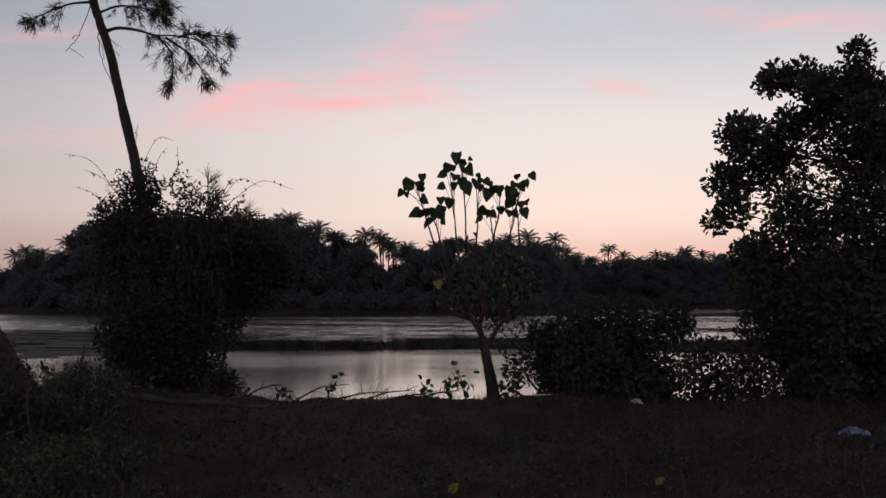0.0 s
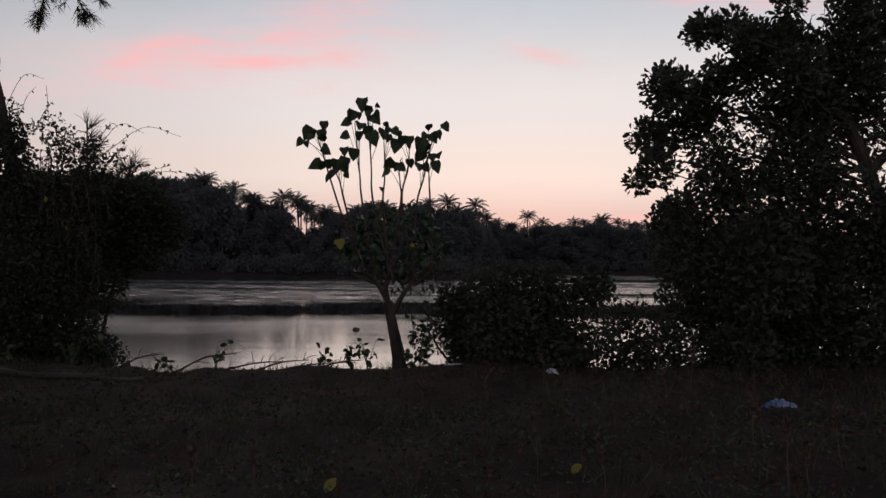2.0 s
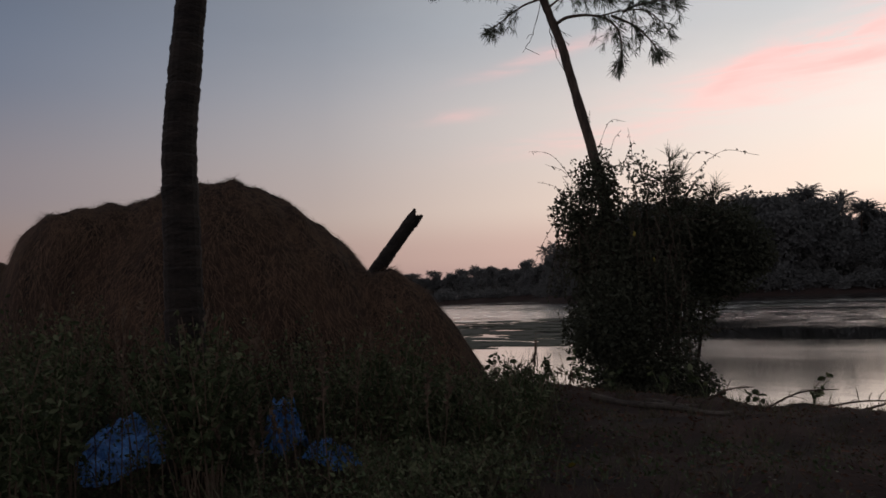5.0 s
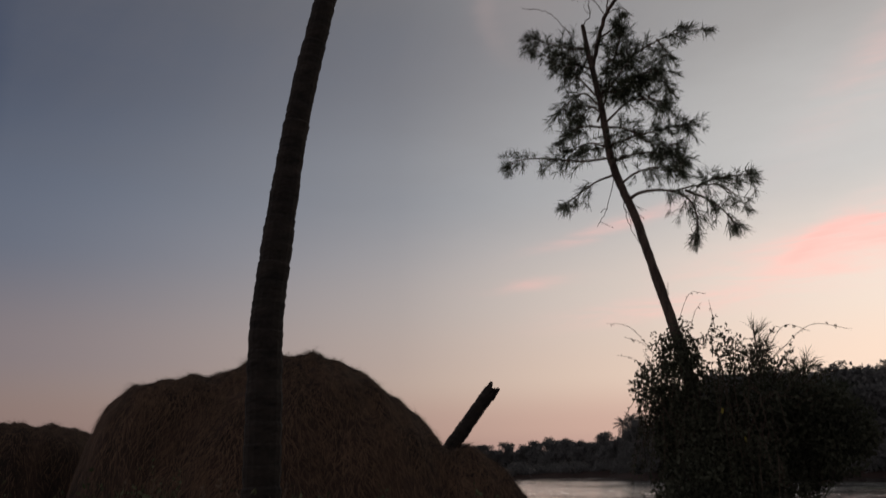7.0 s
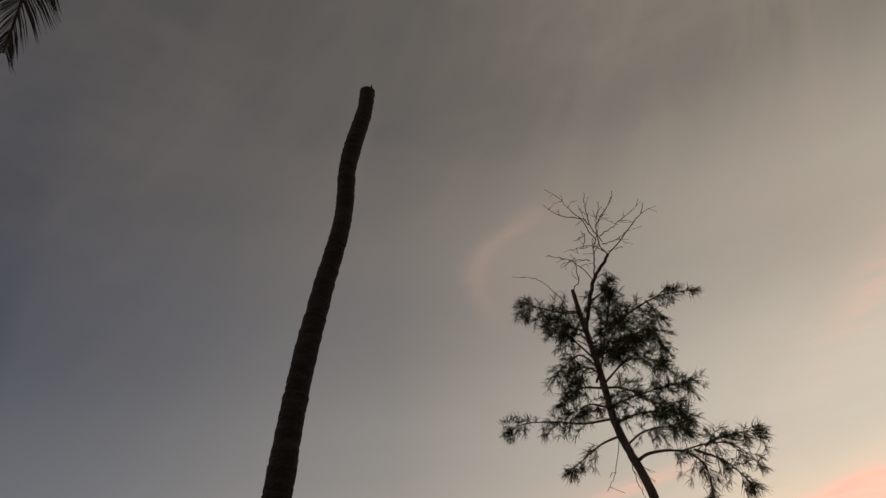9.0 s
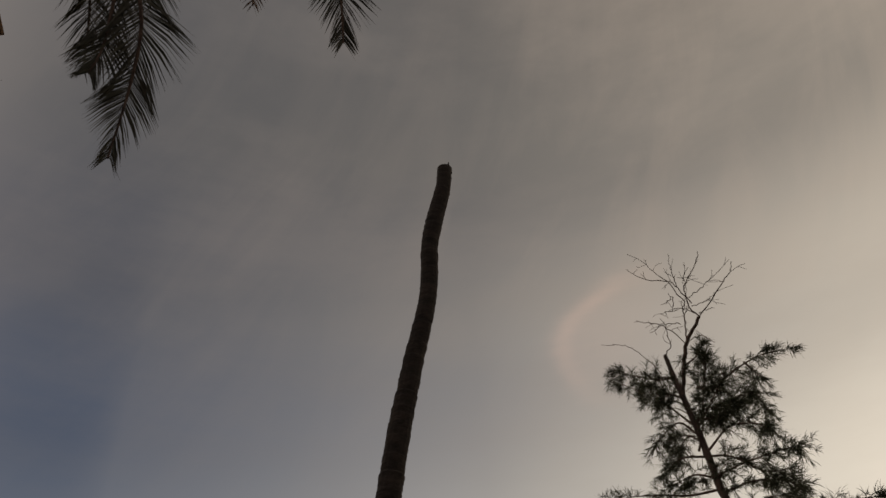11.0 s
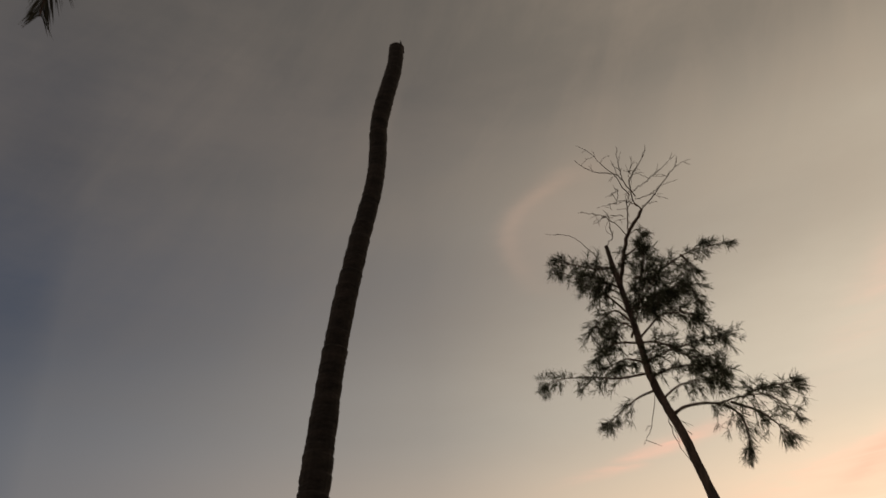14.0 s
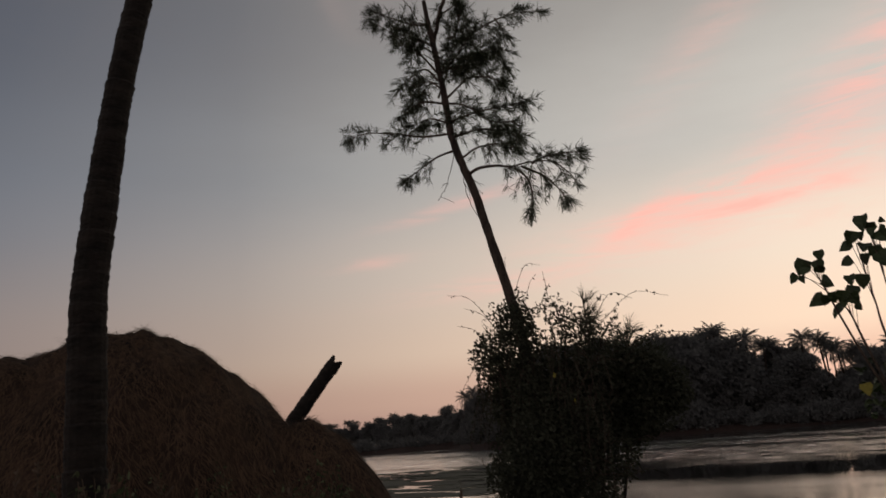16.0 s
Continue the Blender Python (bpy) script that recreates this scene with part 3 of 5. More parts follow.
def build_floating_weed():
    rng = np.random.RandomState(21)
    g = Geo()
    for k in range(240):
        b, rad = rng.uniform(30, 50), rng.uniform(34, 62)
        if rng.random() < 0.06:
            b, rad = rng.uniform(-2, 24), rng.uniform(62, 90)
        x, y = -rad * math.sin(radians(b)), rad * math.cos(radians(b))
        w, d = rng.uniform(0.5, 2.6), rng.uniform(0.25, 0.9)
        n = 11
        a = np.linspace(0, 2 * np.pi, n, endpoint=False)
        r = rng.uniform(0.65, 1.1, n)
        top = np.stack([x + w * r * np.cos(a), y + d * r * np.sin(a), np.full(n, WATER + 0.02)], -1)
        mid = np.array([[x, y, WATER + 0.035]])
        low = top * 1.0
        low[:, 2] = WATER - 0.02
        j = np.arange(n)
        tri = np.stack([j, (j + 1) % n, np.full(n, n)], -1)
        start = g.n
        g.add(np.vstack([top, mid, low]), tri)
        for q in range(n):
            g.f.append([start + q, start + n + 1 + q, start + n + 1 + (q + 1) % n, start + (q + 1) % n])
    solid("floating_weed_mats", g, M_PAD, "thin mats of floating weed on the river", "water weed", kind="stuff")


build_floating_weed()


# ---------------- dead coconut trunk ----------------
def ringed_trunk(geo, line, radii, rng, ring=0.085, sides=16, depth=0.026):
    """A palm stem with its leaf scars, uneven from ring to ring."""
    line = np.asarray(line, float)
    coarse = smooth_line(line, 400)
    arc = np.concatenate([[0], np.cumsum(np.linalg.norm(np.diff(coarse, axis=0), axis=1))])
    n = int(arc[-1] / ring * 4)
    at = np.linspace(0, arc[-1], n)
    fine = np.stack([np.interp(at, arc, coarse[:, c]) for c in range(3)], -1)
    fine[:, :2] += np.cumsum(rng.normal(size=(n, 2)) * 0.0006, axis=0)
    base = np.interp(np.interp(at, arc, np.linspace(0, 1, 400)), np.linspace(0, 1, len(radii)), radii)
    k = np.arange(n)
    saw = (k % 4) / 3.0
    per_ring = np.repeat(rng.normal(size=n // 4 + 1), 4)[:n]
    tube(geo, fine, base * (1 + depth * (saw - 0.5) + 0.020 * per_ring), sides, 0.012, rng)


def build_dead_trunk():
    rng = np.random.RandomState(31)
    ob = thing("dead_palm_trunk", -5.28, 5.49, 0, "tall headless coconut trunk standing before the straw stack", "dead palm")
    # height, lean across, radius
    rings = [(-0.25, 0.10, 0.195), (0.6, 0.095, 0.175), (1.5, 0.085, 0.158), (2.5, 0.069, 0.145), (2.9, 0.080, 0.140), (3.4, 0.127, 0.136), (3.9, 0.185, 0.128), (4.4, 0.241, 0.118), (4.9, 0.312, 0.115),
             (5.3, 0.375, 0.112), (5.6, 0.436, 0.110), (5.95, 0.502, 0.106), (6.27, 0.572, 0.103), (6.64, 0.652, 0.099), (7.03, 0.695, 0.095), (7.45, 0.711, 0.098), (7.86, 0.782, 0.104), (8.30, 0.882, 0.097), (8.52, 0.922, 0.091), (8.76, 0.940, 0.092)]
    axis = [(-5.33 + 0.459 * s, 5.40 + 0.888 * s, z) for z, s, _ in rings]
    g = Geo()
    ringed_trunk(g, axis, [r for _, _, r in rings], rng)
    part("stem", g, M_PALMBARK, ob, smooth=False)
    g = Geo()
    for a in range(5):
        t = a * 1.3
        p = np.array([-4.90 + 0.075 * math.cos(t), 6.235 + 0.075 * math.sin(t), 8.72])
        tube(g, [p, p + (0.01 * math.cos(t), 0.01 * math.sin(t), 0.06 + 0.04 * (a == 0))], [0.022, 0.006], 5)
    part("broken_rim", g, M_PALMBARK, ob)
    g = Geo()
    for k in range(40):
        a, z = rng.uniform(0, 6.28), rng.uniform(0, 0.35)
        p = np.array([-5.284 + 0.19 * math.cos(a), 5.489 + 0.19 * math.sin(a), z])
        tube(g, [p, p + (0.12 * math.cos(a), 0.12 * math.sin(a), -z - 0.05)], [0.012, 0.006], 4)
    part("root_mass", g, M_PALMBARK, ob)


build_dead_trunk()


# ---------------- straw stacks ----------------
STACK = np.array([-6.11, 9.98])
ALONG, DEEP = np.array([0.7507, 0.6606]), np.array([-0.6606, 0.7507])


def build_stack(name, label, lobes, lo, hi, half, seed, strands):
    """lobes: place along, across, half lengths along and across, height, squareness."""
    rng = np.random.RandomState(seed)

    def height(u, v):
        h = np.zeros(np.shape(u))
        for cu, cv, a, b, top, p in lobes:
            r = np.sqrt(((u - cu) / a) ** 2 + ((v - cv) / b) ** 2)
            k = top * (1 - np.clip(r, 0, 1) ** p)
            h = 0.5 * (h + k + np.sqrt((h - k) ** 2 + 0.02)) - 0.03
        n = 0.035 * np.sin(3.1 * u + 1.3 * v) * np.sin(2.2 * v - u) + 0.035 * np.sin(7.3 * u + 2.1) * np.sin(6.1 * v) + 0.02 * np.sin(15 * u + 9 * v)
        return h + n * smooth01(h / 0.8)

    gu, gv = np.arange(lo, hi, 0.055), np.arange(-half, half, 0.055)
    U, V = np.meshgrid(gu, gv, indexing="ij")
    H = height(U, V) + rng.normal(size=U.shape) * 0.013
    keep = H > 0.06
    P = STACK + U[..., None] * ALONG + V[..., None] * DEEP
    Z = np.where(keep, H, -0.12)
    nu, nv = U.shape
    idx = np.arange(nu * nv).reshape(nu, nv)
    q = np.stack([idx[:-1, :-1], idx[1:, :-1], idx[1:, 1:], idx[:-1, 1:]], -1).reshape(-1, 4)
    q = q[keep.ravel()[q].any(1)]
    g = Geo().add(np.dstack([P, Z]).reshape(-1, 3), q)
    ob = thing(name, STACK[0] + ALONG[0] * lobes[0][0], STACK[1] + ALONG[1] * lobes[0][0], 0, label, "straw stack", "straw stacks")
    part("mound", g, M_HAY, ob, smooth=True)
    u, v = rng.uniform(lo, hi, strands * 2), rng.uniform(-half, half, strands * 2)
    h = height(u, v)
    ok = h > 0.12
    u, v, h = u[ok][:strands], v[ok][:strands], h[ok][:strands]
    e = 0.03
    gx, gy = (height(u + e, v) - h) / e, (height(u, v + e) - h) / e
    down = unit(np.stack([-gx, -gy, -(gx ** 2 + gy ** 2)], -1) + rng.normal(size=(len(u), 3)) * (0.9, 0.9, 0.5))
    nrm = unit(np.stack([-gx, -gy, np.ones_like(gx)], -1))
    down = unit(down - nrm * (down * nrm).sum(-1, keepdims=True))
    # wisps: the straw lies in locks that share a way, with some ends standing off
    lock = np.sin(5.3 * u + 2.1 * np.sin(3.7 * v) + 1.2 * h) * np.sin(4.1 * v + 1.7 * np.sin(2.9 * u) - 2.3 * h)
    down = unit(down + np.cross(nrm, down) * (0.45 * lock + rng.normal(size=len(u)) * 0.45)[:, None])
    ln = rng.uniform(0.07, 0.30, len(u))
    stray = np.where(rng.random(len(u)) < 0.05, rng.uniform(0.02, 0.07, len(u)), rng.uniform(-0.015, 0.018, len(u)))
    a = np.stack([u, v, h], -1) + nrm * (0.008 + 0.018 * np.clip(lock, 0, 1))[:, None]
    b = a + down * ln[:, None] + nrm * stray[:, None]
    w = unit(np.cross(down, nrm)) * 0.0040

    def to_world(p):
        xy = STACK + p[:, :1] * ALONG + p[:, 1:2] * DEEP
        return np.column_stack([xy, p[:, 2]])

    tri = np.stack([to_world(a - w), to_world(a + w), to_world(b)], 1).reshape(-1, 3)
    part("loose_straw", Geo().add(tri, np.arange(len(tri)).reshape(-1, 3)), M_STRAW, ob, "loose reddish straw ends", kind="stuff")


build_stack("straw_stack", "large rounded stack of old reddish-brown straw", [(-3.46, 0.0, 3.15, 2.14, 3.18, 2.0), (-4.96, 0.1, 1.6, 1.66, 2.83, 4.8), (-1.09, -0.1, 1.41, 1.37, 1.84, 1.55)],
            -7.0, 0.6, 2.1, 41, 46000)
build_stack("straw_stack", "lower straw stack beside the large one", [(-8.4, 0.9, 2.3, 1.6, 2.32, 6.0)], -10.9, -5.9, 2.7, 42, 12000)


# ---------------- leaning stump behind the stack ----------------
def build_leaning_post():
    rng = np.random.RandomState(51)
    ob = thing("leaning_palm_stump", -9.72, 9.33, 0, "broken leaning palm stump behind the straw stack", "tree stump")
    low, top = np.array([-9.71, 9.30, -0.2]), np.array([-8.70, 11.40, 2.78])
    g = Geo()
    ringed_trunk(g, [low, (low + top) / 2 + (0.02, 0, 0.03), top], [0.135, 0.125, 0.112], rng, 0.09, 14)
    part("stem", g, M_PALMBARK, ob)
    g = Geo()
    way = unit(top - low)
    across = unit(np.cross(way, (-0.8, 1.0, 0.0)))
    deep = np.cross(way, across)
    for k in range(12):
        a = k * math.pi / 6
        off = (across * math.cos(a) + deep * math.sin(a)) * 0.075
        tall = 0.02 + 0.10 * abs(math.cos(a)) ** 1.5 * (0.7 if math.cos(a) < 0 else 1.0) + rng.uniform(0, 0.02)
        tube(g, [top + off - way * 0.12, top + off * 1.1 + way * tall], [0.048, 0.022], 5)
    part("splintered_end", g, M_PALMBARK, ob)


build_leaning_post()


# ---------------- casuarina ----------------
def needles(geo, rng, at, out, size, count, splay=0.50, thick=0.0062):
    """Tufts of needle-like twigs: each a slightly bent ribbon, splayed from one point."""
    n = len(at) * count
    base = np.repeat(at, count, 0) + rng.normal(size=(n, 3)) * 0.012
    d = unit(np.repeat(unit(out), count, 0) * 0.85 + rng.normal(size=(n, 3)) * splay + (0, 0, -0.08))
    ln = rng.uniform(0.5, 1.0, n)[:, None] * size
    mid = base + d * ln * 0.55
    tip = mid + unit(d + (0, 0, -0.30)) * ln * 0.5
    w = unit(np.cross(d, rng.normal(size=(n, 3)))) * thick
    v = np.stack([base - w * 0.7, base + w * 0.7, mid + w, mid - w, tip], 1).reshape(-1, 3)
    s = np.arange(n)[:, None] * 5
    geo.add(v, (s + [0, 1, 2, 3]))
    geo.f.extend((s + [3, 2, 4] + (geo.n - len(v))).tolist())


def build_casuarina():
    rng = np.random.RandomState(61)
    Y = 15.05
    ob = thing("casuarina_tree", -6.5, 14.7, -0.7, "slender leaning casuarina with drooping needles and bare top", "tree")
    trunk = [(-6.36, 14.6, -1.1), (-6.94, 14.9, 1.56), (-7.45, Y, 3.80), (-7.86, Y, 5.35), (-8.14, Y, 6.40), (-8.40, Y, 7.08), (-8.59, Y, 7.75), (-8.67, Y, 8.45), (-8.76, Y, 9.2), (-8.88, Y, 9.95), (-9.00, Y, 10.68), (-9.06, Y, 11.15)]
    g = Geo()
    line = smooth_line(trunk, 64)
    tube(g, line, [0.125, 0.110, 0.100, 0.092, 0.088, 0.085, 0.080, 0.075, 0.070, 0.062, 0.054, 0.046], 9, 0.05, rng)
    part("trunk", g, M_BARK, ob)
    # limbs as x, z along each; then twigs per metre, where along the limb they begin, and how far they hang
    right_low = [((-8.23, 6.76, -7.94, 6.81, -7.49, 6.73, -7.14, 6.61, -6.71, 6.57, -6.21, 6.44, -5.85, 6.12, -5.68, 5.81), 5, 0.30, 0.3), ((-7.11, 6.60, -6.90, 6.34, -6.87, 6.02, -6.99, 5.72), 12, 0.0, 0.7),
                 ((-6.71, 6.57, -6.48, 6.65, -6.14, 6.65, -5.76, 6.60), 19, 0.1, 0.1), ((-6.95, 6.58, -6.55, 6.30, -6.30, 5.98, -6.22, 5.80), 11, 0.1, 0.6), ((-8.38, 7.15, -7.90, 7.23, -7.32, 7.12, -6.86, 6.89), 15, 0.3, 0.3),
                 ((-8.54, 7.69, -7.93, 7.69, -7.41, 7.52, -7.08, 7.28), 17, 0.2, 0.2), ((-8.75, 8.53, -8.21, 8.32, -7.62, 7.78, -7.11, 7.64), 14, 0.2, 0.2)]
    left = [((-8.85, 9.31, -9.31, 9.93, -9.76, 10.36, -10.23, 10.89, -11.01, 11.59), 11, 0.30, 0.55), ((-8.94, 10.5, -9.50, 10.77, -10.17, 11.25, -10.92, 11.79), 12, 0.25, 0.2), ((-8.88, 9.95, -9.33, 10.31, -9.63, 10.60), 15, 0.2, 0.1),
            ((-8.82, 9.09, -9.22, 9.54, -9.74, 9.55, -10.16, 9.43), 15, 0.25, 0.4), ((-8.75, 8.53, -9.17, 8.62, -9.55, 8.37), 17, 0.2, 0.3), ((-8.64, 7.79, -9.25, 7.88, -9.86, 8.09, -10.68, 8.34, -11.19, 8.31), 11, 0.2, 0.2),
            ((-8.52, 7.38, -8.93, 7.31, -9.33, 7.11, -9.61, 6.93), 10, 0.35, 0.5), ((-8.71, 8.84, -9.06, 9.12, -9.43, 8.93), 17, 0.2, 0.3), ((-8.66, 8.04, -9.08, 8.26, -9.53, 8.23), 17, 0.2, 0.3)]
    right_high = [((-8.66, 8.04, -8.12, 8.09, -7.48, 8.06, -6.84, 7.99), 16, 0.15, 0.2), ((-8.72, 9.18, -8.30, 9.41, -7.94, 9.59, -7.58, 9.77), 24, 0.15, 0.1), ((-8.11, 9.74, -7.65, 9.90, -7.20, 9.96, -6.83, 9.95, -6.18, 9.74), 11, 0.1, 0.2),
                  ((-7.21, 9.93, -6.95, 9.53, -6.77, 9.24), 9, 0.4, 0.4), ((-8.27, 9.40, -7.68, 9.27, -7.07, 9.08, -6.83, 8.56), 24, 0.1, 0.2), ((-8.64, 8.61, -7.95, 8.79, -7.34, 8.57, -6.97, 8.25), 17, 0.15, 0.2),
                  ((-8.60, 10.63, -8.32, 10.72, -8.14, 10.92), 14, 0.3, -0.3), ((-8.86, 8.70, -8.69, 9.31, -8.46, 10.34, -8.35, 10.88), 13, 0.2, 0.0), ((-8.76, 9.34, -8.10, 9.12, -7.51, 9.06), 24, 0.2, 0.1), ((-8.46, 10.0, -8.12, 9.85, -7.75, 10.22), 20, 0.2, 0.0)]
    for k, (flat, dense, first, hang) in enumerate(right_low + left + right_high):
        pts = np.reshape(flat, (-1, 2))
        dy = rng.uniform(-0.5, 0.5)
        arc = np.linspace(0, 1, len(pts))
        limb = smooth_line(np.stack([pts[:, 0], Y + dy * arc, pts[:, 1]], -1), 26)
        wood, green = Geo(), Geo()
        long = np.linalg.norm(np.diff(limb, axis=0), axis=1).sum()
        tube(wood, limb, [0.028 if k else 0.040, 0.016, 0.006], 6, 0.04, rng)
        for j in range(int(long * dense * 1.5)):
            u = rng.uniform(first, 1.0)
            s = np.array([np.interp(u, np.linspace(0, 1, 26), limb[:, c]) for c in range(3)])
            ahead = unit(limb[min(int(u * 25) + 2, 25)] - limb[max(int(u * 25) - 2, 0)])
            way = unit(ahead * 0.65 + rng.normal(size=3) * (0.6, 0.6, 0.55) + (0, 0, -hang))
            ln = rng.uniform(0.14, 0.42) * (1.1 - 0.35 * u)
            twig = smooth_line([s, s + way * ln * 0.5 + (0, 0, 0.02), s + way * ln - (0, 0, 0.12 * ln)], 6)
            tube(wood, twig, [0.0060, 0.003], 3, cap=False)
            needles(green, rng, twig[[3, 5]], np.stack([way, way]), rng.uniform(0.18, 0.30), 13, 0.55, 0.0050)
            if rng.random() < 0.08:
                cone = twig[4] + rng.normal(size=3) * 0.02
                leaves(green, np.tile(cone, (5, 1)), rng.normal(size=(5, 3)), 0.030, LEAF_OVAL, 0.9, rng)
        needles(green, rng, limb[[25, 24]], np.tile(unit(limb[25] - limb[20]), (2, 1)), 0.28, 14)
        limb_ob = part("limb", wood, M_TWIG, ob)
        part("foliage", green, M_NEEDLE, limb_ob, "drooping dark green needle foliage", kind="stuff")
    # short side shoots all round the stem
    for k in range(16):
        i = int(np.argmin(np.abs(line[:, 2] - rng.uniform(7.5, 10.6))))
        root = line[i]
        out = unit(rng.normal(size=3) * (1.0, 1.0, 0.3) + (0, 0, 0.35))
        wood, green = Geo(), Geo()
        limb = smooth_line([root, root + out * 0.3 + (0, 0, 0.05), root + out * rng.uniform(0.4, 0.7) - (0, 0, 0.05)], 10)
        tube(wood, limb, [0.014, 0.005], 5)
        for j in range(7):
            s = limb[rng.randint(3, 10)]
            e = s + unit(out * 0.6 + rng.normal(size=3) * 0.6) * rng.uniform(0.12, 0.30)
            twig = smooth_line([s, (s + e) / 2, e], 5)
            tube(wood, twig, [0.006, 0.003], 3, cap=False)
            needles(green, rng, twig[[2, 4]], np.tile(unit(e - s), (2, 1)), 0.20, 10)
        limb_ob = part("limb", wood, M_TWIG, ob)
        part("foliage", green, M_NEEDLE, limb_ob, "drooping dark green needle foliage", kind="stuff")
    # second leader, its bare dead top, and hanging twigs: x, z along each; radius; side twigs
    leader = [((-8.87, 10.02, -8.66, 10.58, -8.43, 11.07, -8.16, 11.31, -7.89, 11.51), 0.036, 0), ((-7.89, 11.51, -8.06, 11.89, -8.09, 12.40, -7.93, 12.64, -7.63, 12.87, -7.48, 13.15), 0.013, 7),
              ((-7.89, 11.51, -7.40, 11.67, -7.04, 11.84, -6.73, 11.90, -6.59, 12.08), 0.012, 3), ((-7.98, 11.93, -8.17, 12.45, -8.27, 12.70, -8.69, 12.99, -9.01, 13.31, -9.24, 13.67), 0.011, 5),
              ((-8.13, 12.06, -8.37, 12.74, -8.64, 13.26, -8.82, 13.68), 0.010, 4), ((-8.23, 12.57, -8.21, 12.99, -8.14, 13.47), 0.009, 3), ((-8.01, 12.11, -7.61, 12.22, -7.12, 12.38), 0.009, 3), ((-8.00, 11.86, -7.62, 11.80, -7.41, 11.91), 0.008, 2)]
    lower_dead = [((-7.87, 11.58, -7.68, 11.55, -7.45, 11.46), 0.008, 0), ((-8.43, 11.10, -8.40, 11.69, -8.43, 12.19, -8.39, 12.50), 0.013, 6), ((-8.42, 11.62, -8.82, 11.89, -9.36, 11.97), 0.008, 4),
                  ((-8.45, 11.13, -8.74, 11.68, -9.08, 11.98, -9.41, 12.25), 0.009, 5), ((-7.98, 11.65, -8.35, 12.03, -8.93, 12.26), 0.008, 6), ((-9.05, 11.15, -8.73, 11.20, -8.65, 11.43, -8.52, 11.63), 0.009, 2), ((-8.43, 11.10, -7.97, 11.01, -7.60, 10.59), 0.008, 1),
                  ((-9.29, 10.77, -9.58, 11.36, -9.96, 11.88, -10.37, 12.16), 0.008, 1), ((-7.99, 12.59, -8.04, 12.79, -7.91, 13.02), 0.008, 2), ((-8.50, 12.15, -8.47, 12.46, -8.79, 12.49), 0.008, 3)]
    low = [((-8.4, 7.3, -8.42, 6.4, -8.2, 5.75), 0.008, 2), ((-8.5, 7.5, -8.75, 6.7, -9.0, 6.35), 0.007, 2), ((-8.3, 7.0, -8.05, 6.45, -7.85, 6.2), 0.007, 1)]
    for flat, r, n in leader + lower_dead + low:
        pts = np.reshape(flat, (-1, 2))
        bend = rng.normal() * 0.22 * (r < 0.03)
        arm = smooth_line(np.stack([pts[:, 0], Y + bend * np.linspace(0, 1, len(pts)), pts[:, 1]], -1), 16)
        arm[1:-1] += rng.normal(size=(14, 3)) * 0.012
        g = Geo()
        tube(g, arm, [r * 1.3, r * 1.0, max(r * 0.55, 0.0055)] if r < 0.03 else [0.052, 0.036], 6)
        for j in range(n):
            q = arm[rng.randint(4, 15)]
            way = unit(unit(arm[-1] - arm[0]) * 0.8 + rng.normal(size=3) * 0.6)
            e = q + way * rng.uniform(0.15, 0.5)
            m = (q + e) / 2 + rng.normal(size=3) * 0.03
            tube(g, smooth_line([q, m, e], 6), [0.0070, 0.0045], 4, cap=False)
            if rng.random() < 0.6:
                tube(g, [m, m + unit(way + rng.normal(size=3) * 0.6) * rng.uniform(0.1, 0.25)], [0.0055, 0.004], 3, cap=False)
        part("dead_twig", g, M_TWIG, ob, "bare dead twig")


build_casuarina()


# ---------------- leafy growth by clumps ----------------
def leafy(ob, rng, clumps, y0, depth, leaf, shape, wide, per, mat, stems_from=None, droop=-0.2, name="foliage", label="", shell=2.4, twigs=True):
    green = Geo()
    for x, z, r in clumps:
        wood = Geo()
        y = y0 + rng.normal() * depth
        c = np.array([x, y, z])
        n = int(per * (r / 0.5) ** 2)
        p, d = in_clump(rng, n, c, r * 1.05, 1.0, shell)
        keep = p[:, 2] > land(p[:, 0], p[:, 1]) + 0.01
        p, d = p[keep], d[keep]
        leaves(green, p, d * 0.8 + rng.normal(size=d.shape) * 0.7 + (0, 0, droop), leaf * rng.uniform(0.6, 1.15, len(p)), shape, wide, rng)
        if stems_from is not None:
            s = np.asarray(stems_from(x, z), float)
            mid = (s + c) / 2 + rng.normal(size=3) * 0.12
            tube(wood, smooth_line([s, mid, c], 9), [0.016 + 0.03 * r, 0.008], 5)
            for j in range((int(5 * r / 0.4) + 2) * twigs):
                q, _ = in_clump(rng, 1, c, r * 1.1)
                tube(wood, smooth_line([c + (mid - c) * rng.uniform(0, 0.3), (c + q[0]) / 2 + rng.normal(size=3) * 0.05, q[0]], 6), [0.008, 0.003], 3, cap=False)
            part("branch", wood, M_BARK, ob)
    part(name, green, mat, ob, label, kind="stuff")


def tendril(geo, green, rng, a, b, sag, leaf=0.05, gap=0.10, start=0.2):
    line = smooth_line([a, (np.asarray(a) + b) / 2 + (0, 0, sag), b], 16)
    tube(geo, line, [0.006, 0.0035], 3, cap=False)
    n = max(int(np.linalg.norm(np.subtract(b, a)) * (1 - start) / gap), 1)
    u = rng.uniform(start, 0.92, n)
    p = np.stack([np.interp(u, np.linspace(0, 1, 16), line[:, c]) for c in range(3)], -1)
    leaves(green, p, rng.normal(size=(n, 3)) + (0, 0, -0.6), leaf * rng.uniform(0.6, 1.2, n), LEAF_OVAL, 0.6, rng)


